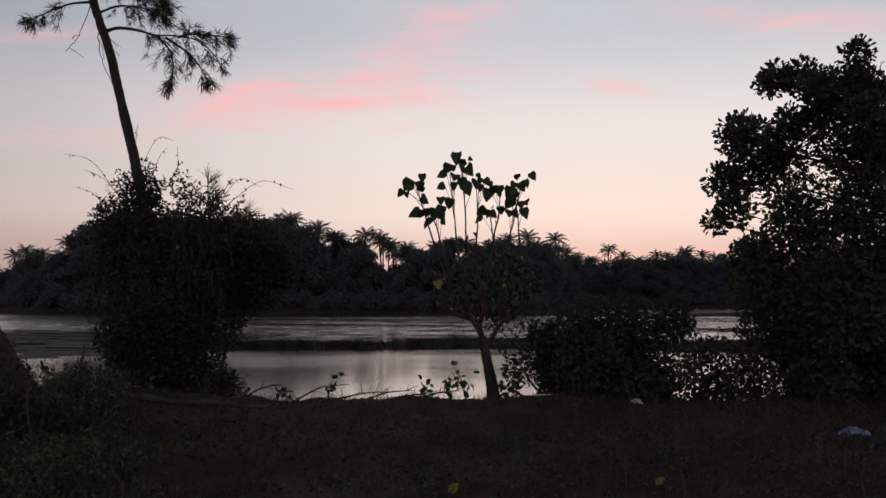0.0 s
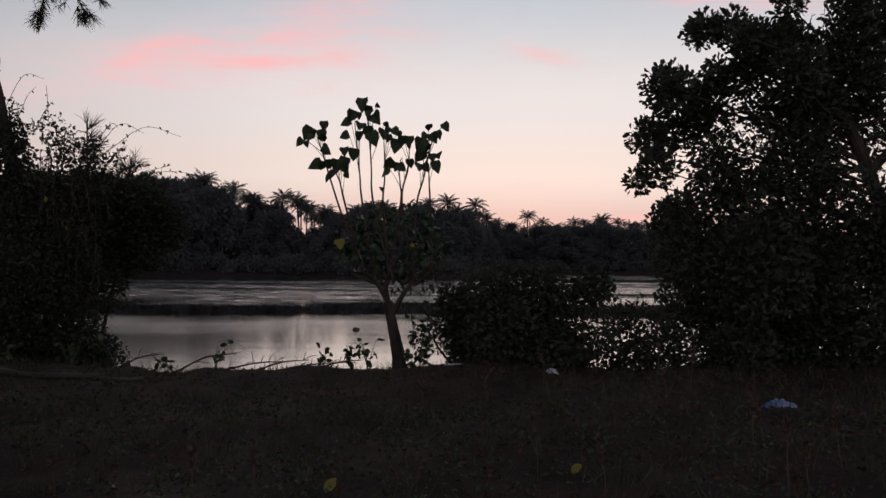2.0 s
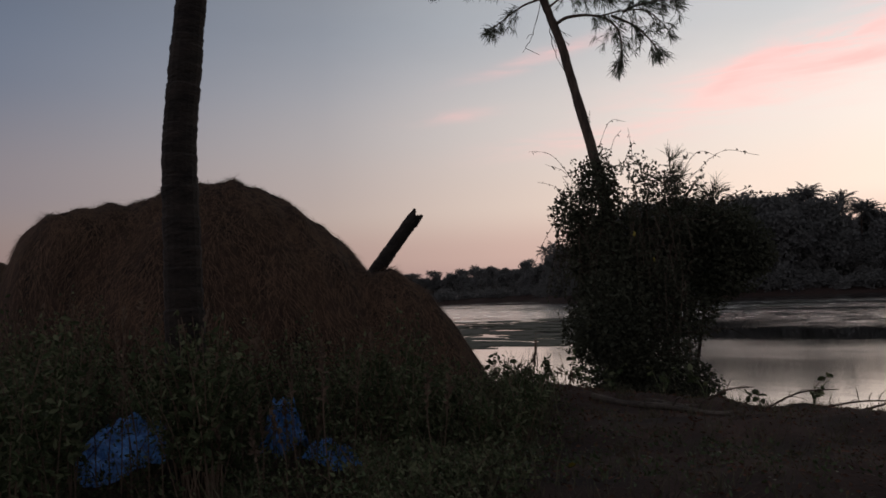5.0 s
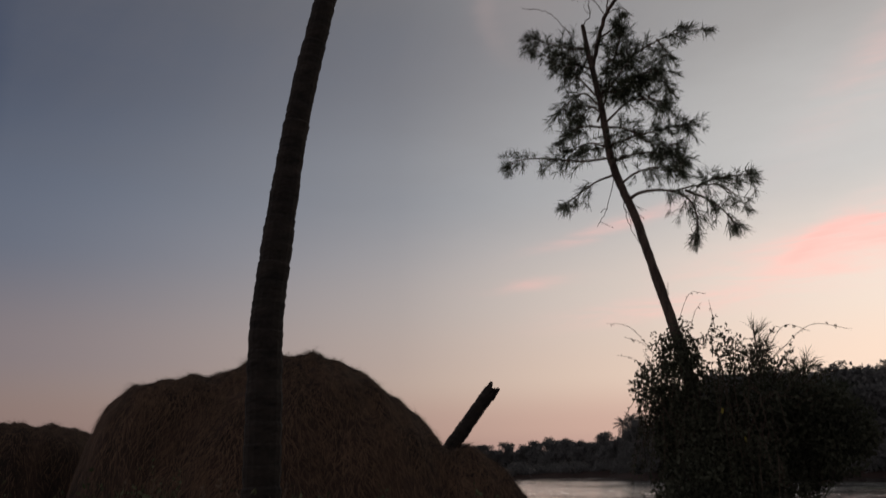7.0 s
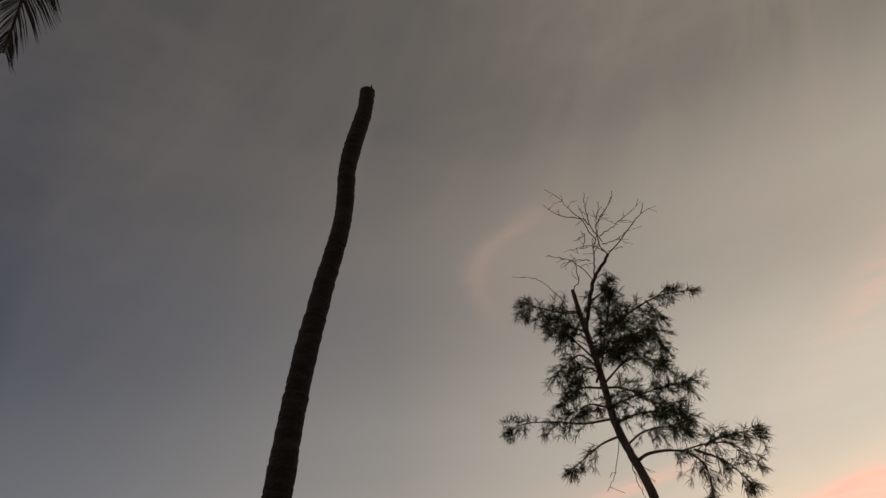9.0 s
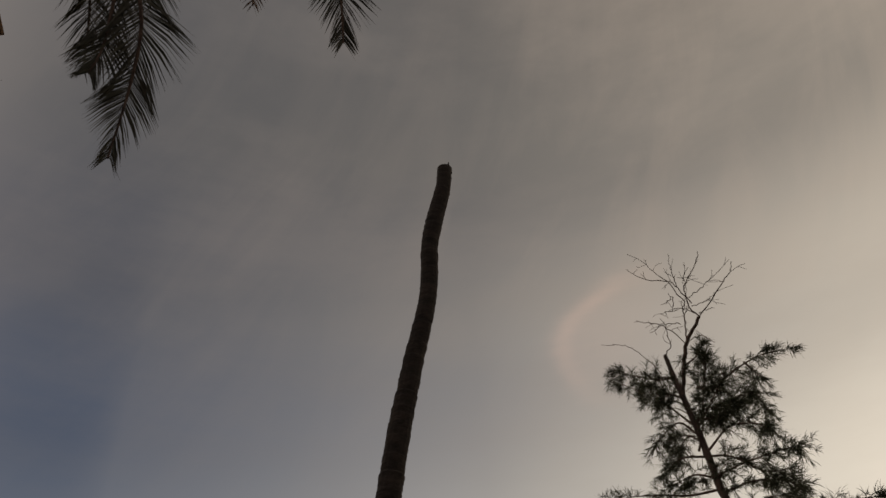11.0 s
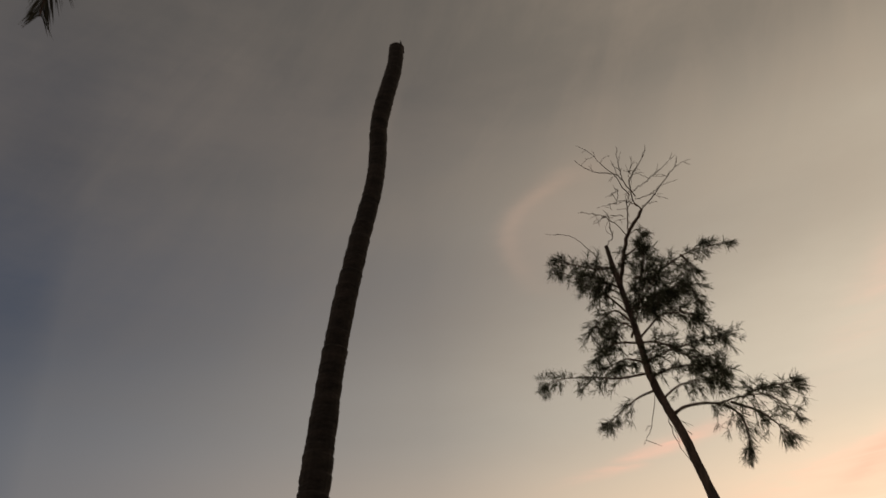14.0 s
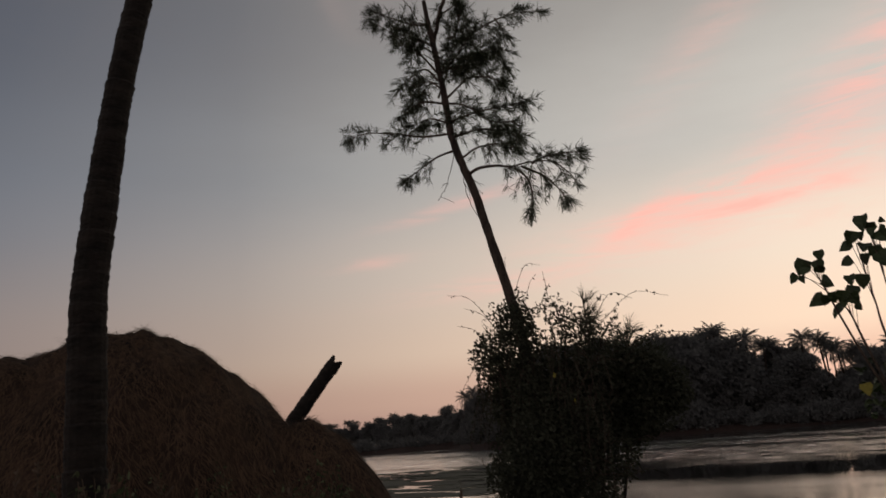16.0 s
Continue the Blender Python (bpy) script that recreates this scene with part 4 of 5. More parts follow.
def build_vine_bush():
    rng = np.random.RandomState(71)
    Y = 14.6
    ob = thing("vine_thicket", -6.3, 14.3, -0.8, "dense vine-covered thicket round the casuarina's foot", "bush")
    low = [(-7.2, 2.3, .50), (-6.39, 1.96, .70), (-5.75, 1.9, .60), (-7.2, 1.38, .50), (-6.44, .96, .80), (-5.72, .96, .52), (-6.71, .16, .75), (-5.85, .18, .56), (-7.2, -.27, .45), (-5.58, -.30, .40),
           (-7.1, 0.7, .5), (-6.2, -.4, .6), (-6.8, -.5, .5)]
    core = [(-6.82, 3.42, .30), (-6.74, 3.0, .38), (-6.60, 2.5, .46), (-6.45, 1.9, .5), (-6.4, 1.1, .5), (-7.2, 1.9, .36), (-5.82, 1.5, .42)]
    mid = [(-7.65, 2.55, .40), (-7.35, 2.85, .36), (-6.2, 2.65, .40), (-5.65, 2.55, .40), (-7.1, 3.3, .32)]
    lace = [(-7.62, 3.15, .36), (-7.25, 3.6, .26), (-6.45, 3.62, .26), (-6.15, 3.3, .34), (-5.8, 3.1, .34), (-5.4, 2.95, .30), (-7.9, 2.75, .22), (-6.9, 3.82, .2)]
    foot = lambda x, z: (-6.5 + 0.3 * (x + 6.4), 14.5, -0.7)
    waist = lambda x, z: (-6.6 + 0.6 * (x + 6.6), 14.5, 1.6)
    leafy(ob, rng, low, Y, 0.35, 0.070, LEAF_OVAL, 0.75, 1700, M_VINE, foot, name="foliage")
    leafy(ob, rng, core, 14.15, 0.08, 0.072, LEAF_OVAL, 0.75, 1250, M_VINE, foot, name="outer_foliage")
    leafy(ob, rng, mid, Y, 0.25, 0.072, LEAF_OVAL, 0.75, 1000, M_VINE, waist, name="upper_foliage")
    leafy(ob, rng, lace, Y, 0.2, 0.072, LEAF_OVAL, 0.75, 330, M_VINE, waist, name="crest_foliage")
    stems, green = Geo(), Geo()
    ends = [((-7.6, 3.4), (-8.83, 4.26), .25), ((-7.8, 3.2), (-8.6, 3.6), .08), ((-7.3, 3.7), (-7.2, 4.75), .2), ((-7.2, 3.8), (-6.45, 4.4), .35), ((-6.9, 3.8), (-6.8, 4.35), .1), ((-5.4, 3.2), (-4.15, 3.45), .28),
            ((-5.1, 2.7), (-3.75, 2.8), .12), ((-5.6, 3.2), (-4.75, 3.5), .3), ((-8.0, 2.9), (-8.45, 1.9), .1), ((-7.5, 3.3), (-8.3, 3.9), .12), ((-6.4, 3.7), (-6.2, 4.2), .05), ((-7.9, 2.3), (-8.15, 1.2), .0),
            ((-5.2, 1.0), (-4.6, 1.2), .15), ((-5.3, 0.6), (-4.7, 0.55), .15)]
    for a, b, sag in ends:
        tendril(stems, green, rng, np.array([a[0], Y, a[1]]), np.array([b[0], Y + rng.normal() * 0.2, b[1]]), sag, 0.055, 0.10)
    for k in range(230):
        x, z = rng.uniform(-7.75, -5.2), rng.uniform(0.2, 3.6)
        a = np.array([x, Y - 0.4, z])
        tendril(stems, green, rng, a, a + rng.normal(size=3) * (0.28, 0.15, 0.2) + (0, 0, 0.05), 0.06, 0.06, 0.04, 0.0)
    for k in range(70):
        u = rng.random()
        x = -7.8 + 2.8 * u
        z = np.interp(x, [-8.0, -7.4, -6.9, -6.0, -5.2, -4.8], [2.7, 3.45, 3.75, 3.35, 2.85, 2.3]) - rng.uniform(0.0, 0.35)
        a = np.array([x, Y + rng.normal() * 0.25, z])
        way = np.array([0.28 * (x + 6.7) + rng.normal() * 0.16, rng.normal() * 0.1, rng.uniform(0.08, 0.50)])
        tendril(stems, green, rng, a, a + way, 0.05, 0.064, 0.028, 0.0)
    # strands that hang down the thicket's face
    for k in range(70):
        x = rng.uniform(-7.7, -5.1)
        z = np.interp(x, [-8.0, -7.4, -6.9, -6.0, -5.2, -4.8], [2.7, 3.45, 3.75, 3.35, 2.85, 2.3]) - rng.uniform(0.1, 1.4)
        a = np.array([x, Y - rng.uniform(0.45, 0.75), z])
        tendril(stems, green, rng, a, a + (rng.normal() * 0.18, rng.normal() * 0.1, -rng.uniform(0.5, 1.5)), 0.0, 0.066, 0.030, 0.0)
    part("vine_tangle", stems, M_TWIG, ob, kind="stuff")
    part("vine_leaves", green, M_VINE, ob, kind="stuff")
    g = Geo()
    for x, y, z in ((-5.75, 14.0, 1.95), (-7.05, 13.95, 0.9), (-6.05, 13.9, 2.4)):
        leaves(g, np.array([[x, y, z]]), np.array([[0.2, -0.3, -1.0]]), 0.11, LEAF_OVAL, 0.8, rng)
    part("yellowed_leaves", g, M_YELLOW, ob, "few yellowing leaves")
    # tree behind the thicket, its branches out over the water
    lean = thing("overhanging_tree", -6.5, 15.5, -1.0, "dark leafy tree leaning over the water behind the thicket", "tree")
    g = Geo()
    tube(g, smooth_line([(-6.5, 15.5, -1.1), (-6.4, 15.5, 0.6), (-5.8, 15.6, 1.5), (-5.2, 15.6, 2.1)], 14), [0.10, 0.08, 0.06, 0.03], 8, 0.05, rng)
    part("trunk", g, M_BARK, lean)
    leafy(lean, rng, [(-5.15, 2.42, .46), (-4.88, 2.1, .46), (-5.6, 2.25, .55), (-5.0, 1.75, .46), (-5.55, 1.6, .5), (-4.72, 1.9, .3)], 15.6, 0.2, 0.075, LEAF_OVAL, 0.75, 1700, M_VINE, lambda x, z: (-5.6, 15.6, 1.5), name="crown")
    # young casuarina pushing through the thicket
    young = thing("young_casuarina", -6.0, 15.3, -0.9, "young feathery casuarina growing behind the thicket", "tree")
    wood, green = Geo(), Geo()
    for top, base in (((-6.5, 16.1, 4.0), (-6.2, 15.3, -0.9)), ((-5.6, 16.0, 3.3), (-6.0, 15.3, -0.9)), ((-5.0, 15.8, 2.75), (-5.8, 15.6, 1.0))):
        line = smooth_line([base, (np.asarray(base) + top) / 2 + (0.1, 0, 0), top], 14)
        tube(wood, line, [0.045, 0.010], 6)
        for k in range(38):
            u = rng.uniform(0.42, 0.97)
            s = np.array([np.interp(u, np.linspace(0, 1, 14), line[:, c]) for c in range(3)])
            e = s + unit(rng.normal(size=3) * (1, 0.8, 0.25) + (0, 0, 0.55)) * (0.12 + 0.80 * (1 - u)) * rng.uniform(0.6, 1.1)
            tw = smooth_line([s, (s + e) / 2 + (0, 0, -0.03), e], 6)
            tube(wood, tw, [0.008, 0.003], 3, cap=False)
            needles(green, rng, tw[[2, 4, 5]], np.tile(unit(e - s) + (0, 0, 0.75), (3, 1)), 0.34, 6, 0.28, 0.0048)
    part("stem", wood, M_BARK, young)
    part("crown", green, M_NEEDLE, young, kind="stuff")


build_vine_bush()


def build_mangrove():
    rng = np.random.RandomState(81)
    ob = thing("broad_crowned_tree", 6.9, 13.5, 0, "dense dark round-leaved tree on the river bank", "tree")
    g = Geo()
    trunk = smooth_line([(7.05, 13.6, -0.3), (6.76, 13.4, .78), (6.63, 13.3, 1.87), (6.34, 13.2, 2.7), (6.05, 13.2, 3.4), (5.70, 13.2, 4.1)], 24)
    tube(g, trunk, [0.17, 0.14, 0.12, 0.10, 0.08, 0.05], 9, 0.05, rng)
    tube(g, smooth_line([trunk[9], (5.6, 13.3, 2.3), (4.3, 13.3, 2.7)], 12), [0.08, 0.03], 7, 0.05, rng)
    tube(g, smooth_line([trunk[14], (7.0, 13.2, 3.6), (7.3, 13.2, 4.8)], 12), [0.07, 0.03], 7, 0.05, rng)
    part("trunk", g, M_BARK, ob)
    upper = [(3.87, 4.71, 0.19), (4.05, 4.83, 0.25), (4.36, 4.80, 0.29), (4.70, 4.71, 0.27), (4.37, 4.52, 0.21), (5.02, 5.02, 0.22), (5.30, 4.96, 0.22), (5.62, 4.95, 0.26), (4.76, 4.40, 0.36), (5.16, 4.48, 0.34), (5.60, 4.42, 0.37), (4.22, 4.10, 0.19), (4.52, 4.09, 0.27), (4.99, 3.97, 0.37), (5.50, 3.87, 0.40), (6.00, 5.02, 0.28), (6.10, 4.55, 0.42), (6.45, 4.95, 0.34),
             (6.62, 4.42, 0.42), (6.90, 4.90, 0.34), (6.20, 4.05, 0.42), (7.05, 5.20, 0.24), (6.02, 5.30, 0.20), (4.16, 4.16, 0.20), (3.18, 2.66, 0.20),
             (3.32, 3.84, .32),
             (3.62, 3.88, .36), (4.2, 3.76, .42), (3.24, 3.25, .28), (3.58, 3.34, .34), (4.03, 3.56, .28), (4.95, 3.66, .36), (5.58, 3.6, .50), (6.42, 3.6, .56), (3.33, 2.78, .26), (5.25, 2.85, .50), (6.0, 2.8, .40)]
    lower = [(4.25, 2.5, .46), (3.76, 1.99, .42), (3.59, 2.16, .28), (4.76, 2.09, .60), (5.59, 1.85, .58), (6.42, 1.75, .56), (3.84, 1.49, .52), (4.59, 1.33, .70), (5.43, 1.2, .72), (6.26, 1.1, .70), (4.01, .74, .52), (4.77, .58, .72),
             (5.6, .45, .74), (6.51, .5, .70), (4.44, .16, .46), (5.43, .1, .5), (6.26, .19, .5), (7.3, 1.6, .7), (7.4, .6, .7), (8.1, 2.4, .8), (8.1, 1.0, .8)]

    def root(x, z):
        i = int(np.argmin(np.abs(trunk[:, 2] - max(min(z - 0.35 * abs(x - 6.3), 4.0), 0.3))))
        return trunk[i]

    leafy(ob, rng, upper, 13.2, 0.35, 0.108, LEAF_OBOVATE, 0.62, 1350, M_LEAF, root, 0.25, "upper_crown", shell=2.2)
    leafy(ob, rng, lower, 13.3, 0.40, 0.108, LEAF_OBOVATE, 0.62, 1500, M_LEAF, root, 0.1, "lower_crown", shell=2.2)
    gap = [(7.2, 4.5, .5), (7.3, 3.6, .5), (8.0, 4.0, .6), (4.35, 3.05, .42), (4.75, 3.1, .42), (4.05, 2.95, .32), (5.3, 3.3, .35), (5.9, 2.35, .40), (6.6, 2.6, .45), (4.9, 2.65, .3)]
    leafy(ob, rng, gap, 13.2, 0.3, 0.105, LEAF_OBOVATE, 0.62, 560, M_LEAF, root, 0.1, "thin_crown", shell=2.0)
    wood, green = Geo(), Geo()
    for k in range(16):
        x, z = rng.uniform(5.2, 7.4), rng.uniform(4.4, 4.75)
        a = np.array([x, 13.2, z])
        tendril(wood, green, rng, a, a + (rng.normal() * 0.15, 0, rng.uniform(0.3, 0.7)), 0.0, 0.10, 0.035, 0.1)
    part("top_growth", wood, M_TWIG, ob, kind="stuff")
    part("top_leaves", green, M_LEAF, ob, kind="stuff")


build_mangrove()


def build_bank_bush():
    rng = np.random.RandomState(91)
    ob = thing("bank_bush", 1.6, 13.0, -0.2, "low tangled leafy bush along the bank", "bush")
    clumps = [(.42, .86, .24), (.83, .95, .36), (1.24, 1.04, .36), (1.73, 1.04, .31), (.59, .45, .36), (1.08, .46, .5), (1.66, .55, .5), (2.15, .89, .26), (2.39, 1.10, .26), (.84, .13, .34), (1.66, .14, .44), (1.2, .05, .4)]
    heart = [(0.75, .50, .42), (1.10, .20, .45), (1.50, .32, .45), (0.68, .0, .36), (1.15, .72, .36), (1.9, .15, .38)]
    thin = [(2.23, .48, .38), (2.72, .65, .25), (2.81, .32, .34), (3.22, .41, .34), (2.48, .11, .38), (3.14, .08, .36), (3.0, -.05, .3), (3.6, 0.0, .3), (2.2, -.05, .3), (-.03, .30, .20), (.17, .55, .20), (3.5, .25, .3), (2.1, .2, .3), (3.9, .1, .32), (4.2, .2, .3), (3.3, -.15, .3), (4.0, -.2, .3), (2.7, -.15, .3)]
    src = lambda x, z: (0.8 * x + 0.35, 13.0, -0.15)
    leafy(ob, rng, clumps, 13.0, 0.25, 0.078, LEAF_OVAL, 0.7, 2000, M_VINE, src, name="dense_foliage", shell=2.4)
    leafy(ob, rng, heart, 13.15, 0.1, 0.080, LEAF_OVAL, 0.75, 2400, M_VINE, src, name="inner_foliage", shell=2.6)
    leafy(ob, rng, thin, 13.0, 0.25, 0.080, LEAF_OVAL, 0.7, 760, M_VINE, src, name="thin_foliage")
    wood, green = Geo(), Geo()
    for k in range(190):
        x = rng.uniform(-0.2, 3.6)
        z = rng.uniform(0.1, 1.25 if x < 2.5 else 0.8)
        a = np.array([x, 12.9, z])
        tendril(wood, green, rng, a, a + rng.normal(size=3) * (0.24, 0.1, 0.16) + (0, 0, 0.14), 0.06, 0.07, 0.040, 0.0)
    part("runner_tangle", wood, M_TWIG, ob, kind="stuff")
    part("runner_leaves", green, M_VINE, ob, kind="stuff")


build_bank_bush()


# ---------------- sapling with broad leaves ----------------
def heart_mesh(name, mat, seed, fold):
    rng = np.random.RandomState(seed)
    n = 7
    u = np.array([0.0, 0.10, 0.28, 0.50, 0.72, 0.90, 1.0])
    w = np.array([0.05, 0.38, 0.46, 0.38, 0.22, 0.08, 0.0])
    mid = np.stack([u, np.zeros(n), -0.10 * u ** 2], -1)
    back = np.where(u < 0.12, -0.10, 0.0)
    lft = np.stack([u + back * (u > 0.05), w, fold * w + rng.normal(size=n) * 0.02 - 0.10 * u ** 2], -1)
    rgt = lft * (1, -1, 1) + rng.normal(size=(n, 3)) * 0.012
    g = Geo()
    k = np.arange(n - 1)
    g.add(np.vstack([mid, lft, rgt]), np.vstack([np.stack([k, k + 1, n + k + 1, n + k], -1), np.stack([k + 1, k, 2 * n + k, 2 * n + k + 1], -1)]))
    return g.mesh(name, mat)


def build_sapling():
    rng = np.random.RandomState(101)
    Y = 12.9
    base = Vector((-0.33, Y, -0.25))
    ob = thing("broad_leaved_sapling", *base, "young multi-stemmed tree with large heart-shaped leaves", "tree")
    g = Geo()
    tube(g, smooth_line([(-.30, Y, -0.35), (-.36, Y, .08), (-.45, Y, .52), (-.52, Y, .85)], 10), [0.13, 0.095, 0.075, 0.065], 9, 0.05, rng)
    part("trunk", g, M_BARK, ob)
    limbs = Geo()
    forks = {"a": ((-.52, .85), (-.69, 1.13), (-.88, 1.26)), "b": ((-.52, .85), (-.55, 1.05), (-.50, 1.25)), "c": ((-.42, .70), (-.30, .95), (-.14, 1.16)), "d": ((-.16, 1.08), (0.0, 1.2), (.10, 1.30))}
    for pts in forks.values():
        tube(limbs, smooth_line([(x, Y, z) for x, z in pts], 8), [0.042, 0.028], 7, 0.04, rng)
    part("limb", limbs, M_BARK, ob)
    # stems from the limbs to their tops (x, z), each with the leaves it carries: x, z, length
    stems = (
        (((-0.88, 1.26), (-1.25, 2.23), (-1.49, 2.95), (-1.58, 3.19)), [(-1.74, 3.29, 0.21), (-1.68, 3.21, 0.14), (-1.53, 3.27, 0.16), (-1.48, 3.37, 0.14), (-1.49, 3.19, 0.14), (-1.82, 3.12, 0.14), (-1.72, 3.11, 0.12), (-1.43, 3.01, 0.18)]),
        (((-0.88, 1.26), (-1.14, 2.22), (-1.22, 2.54), (-1.31, 2.75)), [(-1.57, 2.78, 0.20), (-1.47, 2.78, 0.14), (-1.37, 2.80, 0.14), (-1.38, 2.65, 0.20), (-1.27, 2.79, 0.16), (-1.17, 2.99, 0.14), (-1.18, 2.84, 0.18), (-1.15, 2.74, 0.16), (-1.11, 2.64, 0.12), (-1.26, 2.72, 0.14)]),
        (((-0.69, 1.13), (-0.9, 2.24), (-0.95, 2.71), (-1.03, 3.4)), [(-1.15, 3.41, 0.16), (-1.06, 3.49, 0.18), (-0.96, 3.38, 0.18), (-0.98, 3.52, 0.10), (-1.15, 3.20, 0.14), (-0.97, 3.23, 0.14), (-1.02, 2.94, 0.18)]),
        (((-0.5, 1.25), (-0.74, 2.26), (-0.77, 2.79), (-0.83, 3.57)), [(-0.90, 3.65, 0.20), (-0.83, 3.57, 0.14), (-0.80, 3.50, 0.14), (-0.70, 3.43, 0.21), (-0.82, 3.24, 0.21), (-0.74, 3.14, 0.21), (-0.69, 3.63, 0.08), (-0.57, 3.38, 0.10)]),
        (((-0.5, 1.25), (-0.6, 2.18), (-0.58, 2.63), (-0.6, 3.24)), [(-0.60, 3.24, 0.20), (-0.56, 3.20, 0.18), (-0.54, 3.29, 0.10), (-0.43, 3.26, 0.14), (-0.38, 3.23, 0.10), (-0.61, 2.44, 0.08)]),
        (((-0.5, 1.25), (-0.35, 2.23), (-0.36, 2.51), (-0.38, 2.72)), [(-0.51, 2.80, 0.18), (-0.55, 2.67, 0.16), (-0.41, 2.77, 0.14), (-0.34, 2.75, 0.14)]),
        (((-0.14, 1.16), (-0.33, 2.24), (-0.25, 2.72), (-0.23, 2.96)), [(-0.42, 3.07, 0.20), (-0.33, 3.13, 0.16), (-0.25, 3.15, 0.16), (-0.22, 3.06, 0.12), (-0.22, 2.82, 0.14), (-0.36, 2.88, 0.08)]),
        (((-0.14, 1.16), (-0.13, 2.19), (-0.03, 2.64), (0.08, 3.21)), [(-0.09, 3.11, 0.21), (-0.01, 3.09, 0.16), (-0.03, 3.24, 0.14), (0.02, 3.39, 0.12), (-0.10, 2.95, 0.18), (-0.10, 2.80, 0.18), (-0.00, 2.78, 0.16), (0.10, 3.20, 0.16), (0.16, 3.27, 0.14), (0.27, 3.38, 0.14)]),
        (((0.1, 1.3), (0.07, 2.19), (0.05, 2.56), (0.04, 2.82)), [(0.17, 2.97, 0.14), (0.10, 2.89, 0.12), (0.16, 2.77, 0.18), (-0.04, 2.98, 0.12)]),
    )
    meshes = [heart_mesh("leaf", M_BIGLEAF, s, f) for s, f in ((1, 0.15), (2, 0.3), (3, -0.1), (4, 0.45))]
    yellow = heart_mesh("leaf", M_YELLOW, 4, 0.1)

    def leaf(stem, p, way, size, face, me, label=""):
        """A leaf from its stalk's end p along way, its blade turned towards face."""
        lf = new("leaf", me)
        lf.parent = stem
        x = Vector(way).normalized()
        z = Vector(face)
        z = (z - x * z.dot(x)).normalized()
        turn = Matrix((x, z.cross(x), z)).transposed().to_4x4()
        lf.matrix_basis = Matrix.Translation(Vector(p) - base) @ turn @ Matrix.Scale(size, 4)
        if label:
            tagged(lf, label)

    for k, (line, blades) in enumerate(stems):
        dy = rng.normal() * 0.10
        p = smooth_line([(x, Y + dy * i / 3, z) for i, (x, z) in enumerate(line)], 20)
        g = Geo()
        tube(g, p, [0.019, 0.013, 0.006], 6, 0.03, rng)
        stem = part("stem", g, M_TWIG, ob)
        hung = []
        for x, z, size in blades:
            near = int(np.argmin(np.hypot(p[:, 0] - x, p[:, 2] - z + 0.12)))
            y = p[near, 1] + rng.normal() * 0.07
            out = np.array([np.clip((x - p[near, 0]) * 3.0, -0.9, 0.9) + rng.normal() * 0.25, rng.normal() * 0.35, rng.uniform(-1.0, -0.35)])
            way = unit(out)
            e = np.array([x, y, z]) - way * size * 0.45
            s = p[max(near - 3, 2)]
            part("petiole", tube(Geo(), smooth_line([s, (s + e) / 2 + (0, 0, 0.015), e], 5), [0.0045, 0.003], 4), M_TWIG, stem)
            hung.append((e, way, size))
        for e, way, size in hung:
            leaf(stem, e, way, size * 1.1, (rng.normal() * 0.55, -1.0, rng.normal() * 0.4 + 0.3), meshes[rng.randint(4)])
    low = [(-1.05, 1.75, .30), (-0.75, 1.95, .30), (-0.35, 1.95, .32), (0.0, 1.85, .30), (-0.95, 1.45, .28), (-0.55, 1.55, .36), (-0.1, 1.5, .34), (0.2, 1.6, .25), (-0.5, 1.2, .22)]
    leafy(ob, rng, low, Y + 0.05, 0.18, 0.13, LEAF_OVAL, 0.85, 130, M_BIGLEAF, lambda x, z: (-0.5 + 0.4 * (x + 0.5), Y, 1.1), name="lower_crown", twigs=False)
    leaf(ob, (-1.19, 12.7, 1.72), (0.25, -0.3, -1.0), 0.16, (0.2, -1, 0.3), yellow, "yellow drooping leaf")
    leaf(ob, (-0.18, 12.7, 1.66), (0.6, -0.3, -0.5), 0.075, (0.4, -1, 0.5), yellow, "small yellow leaf")


build_sapling()


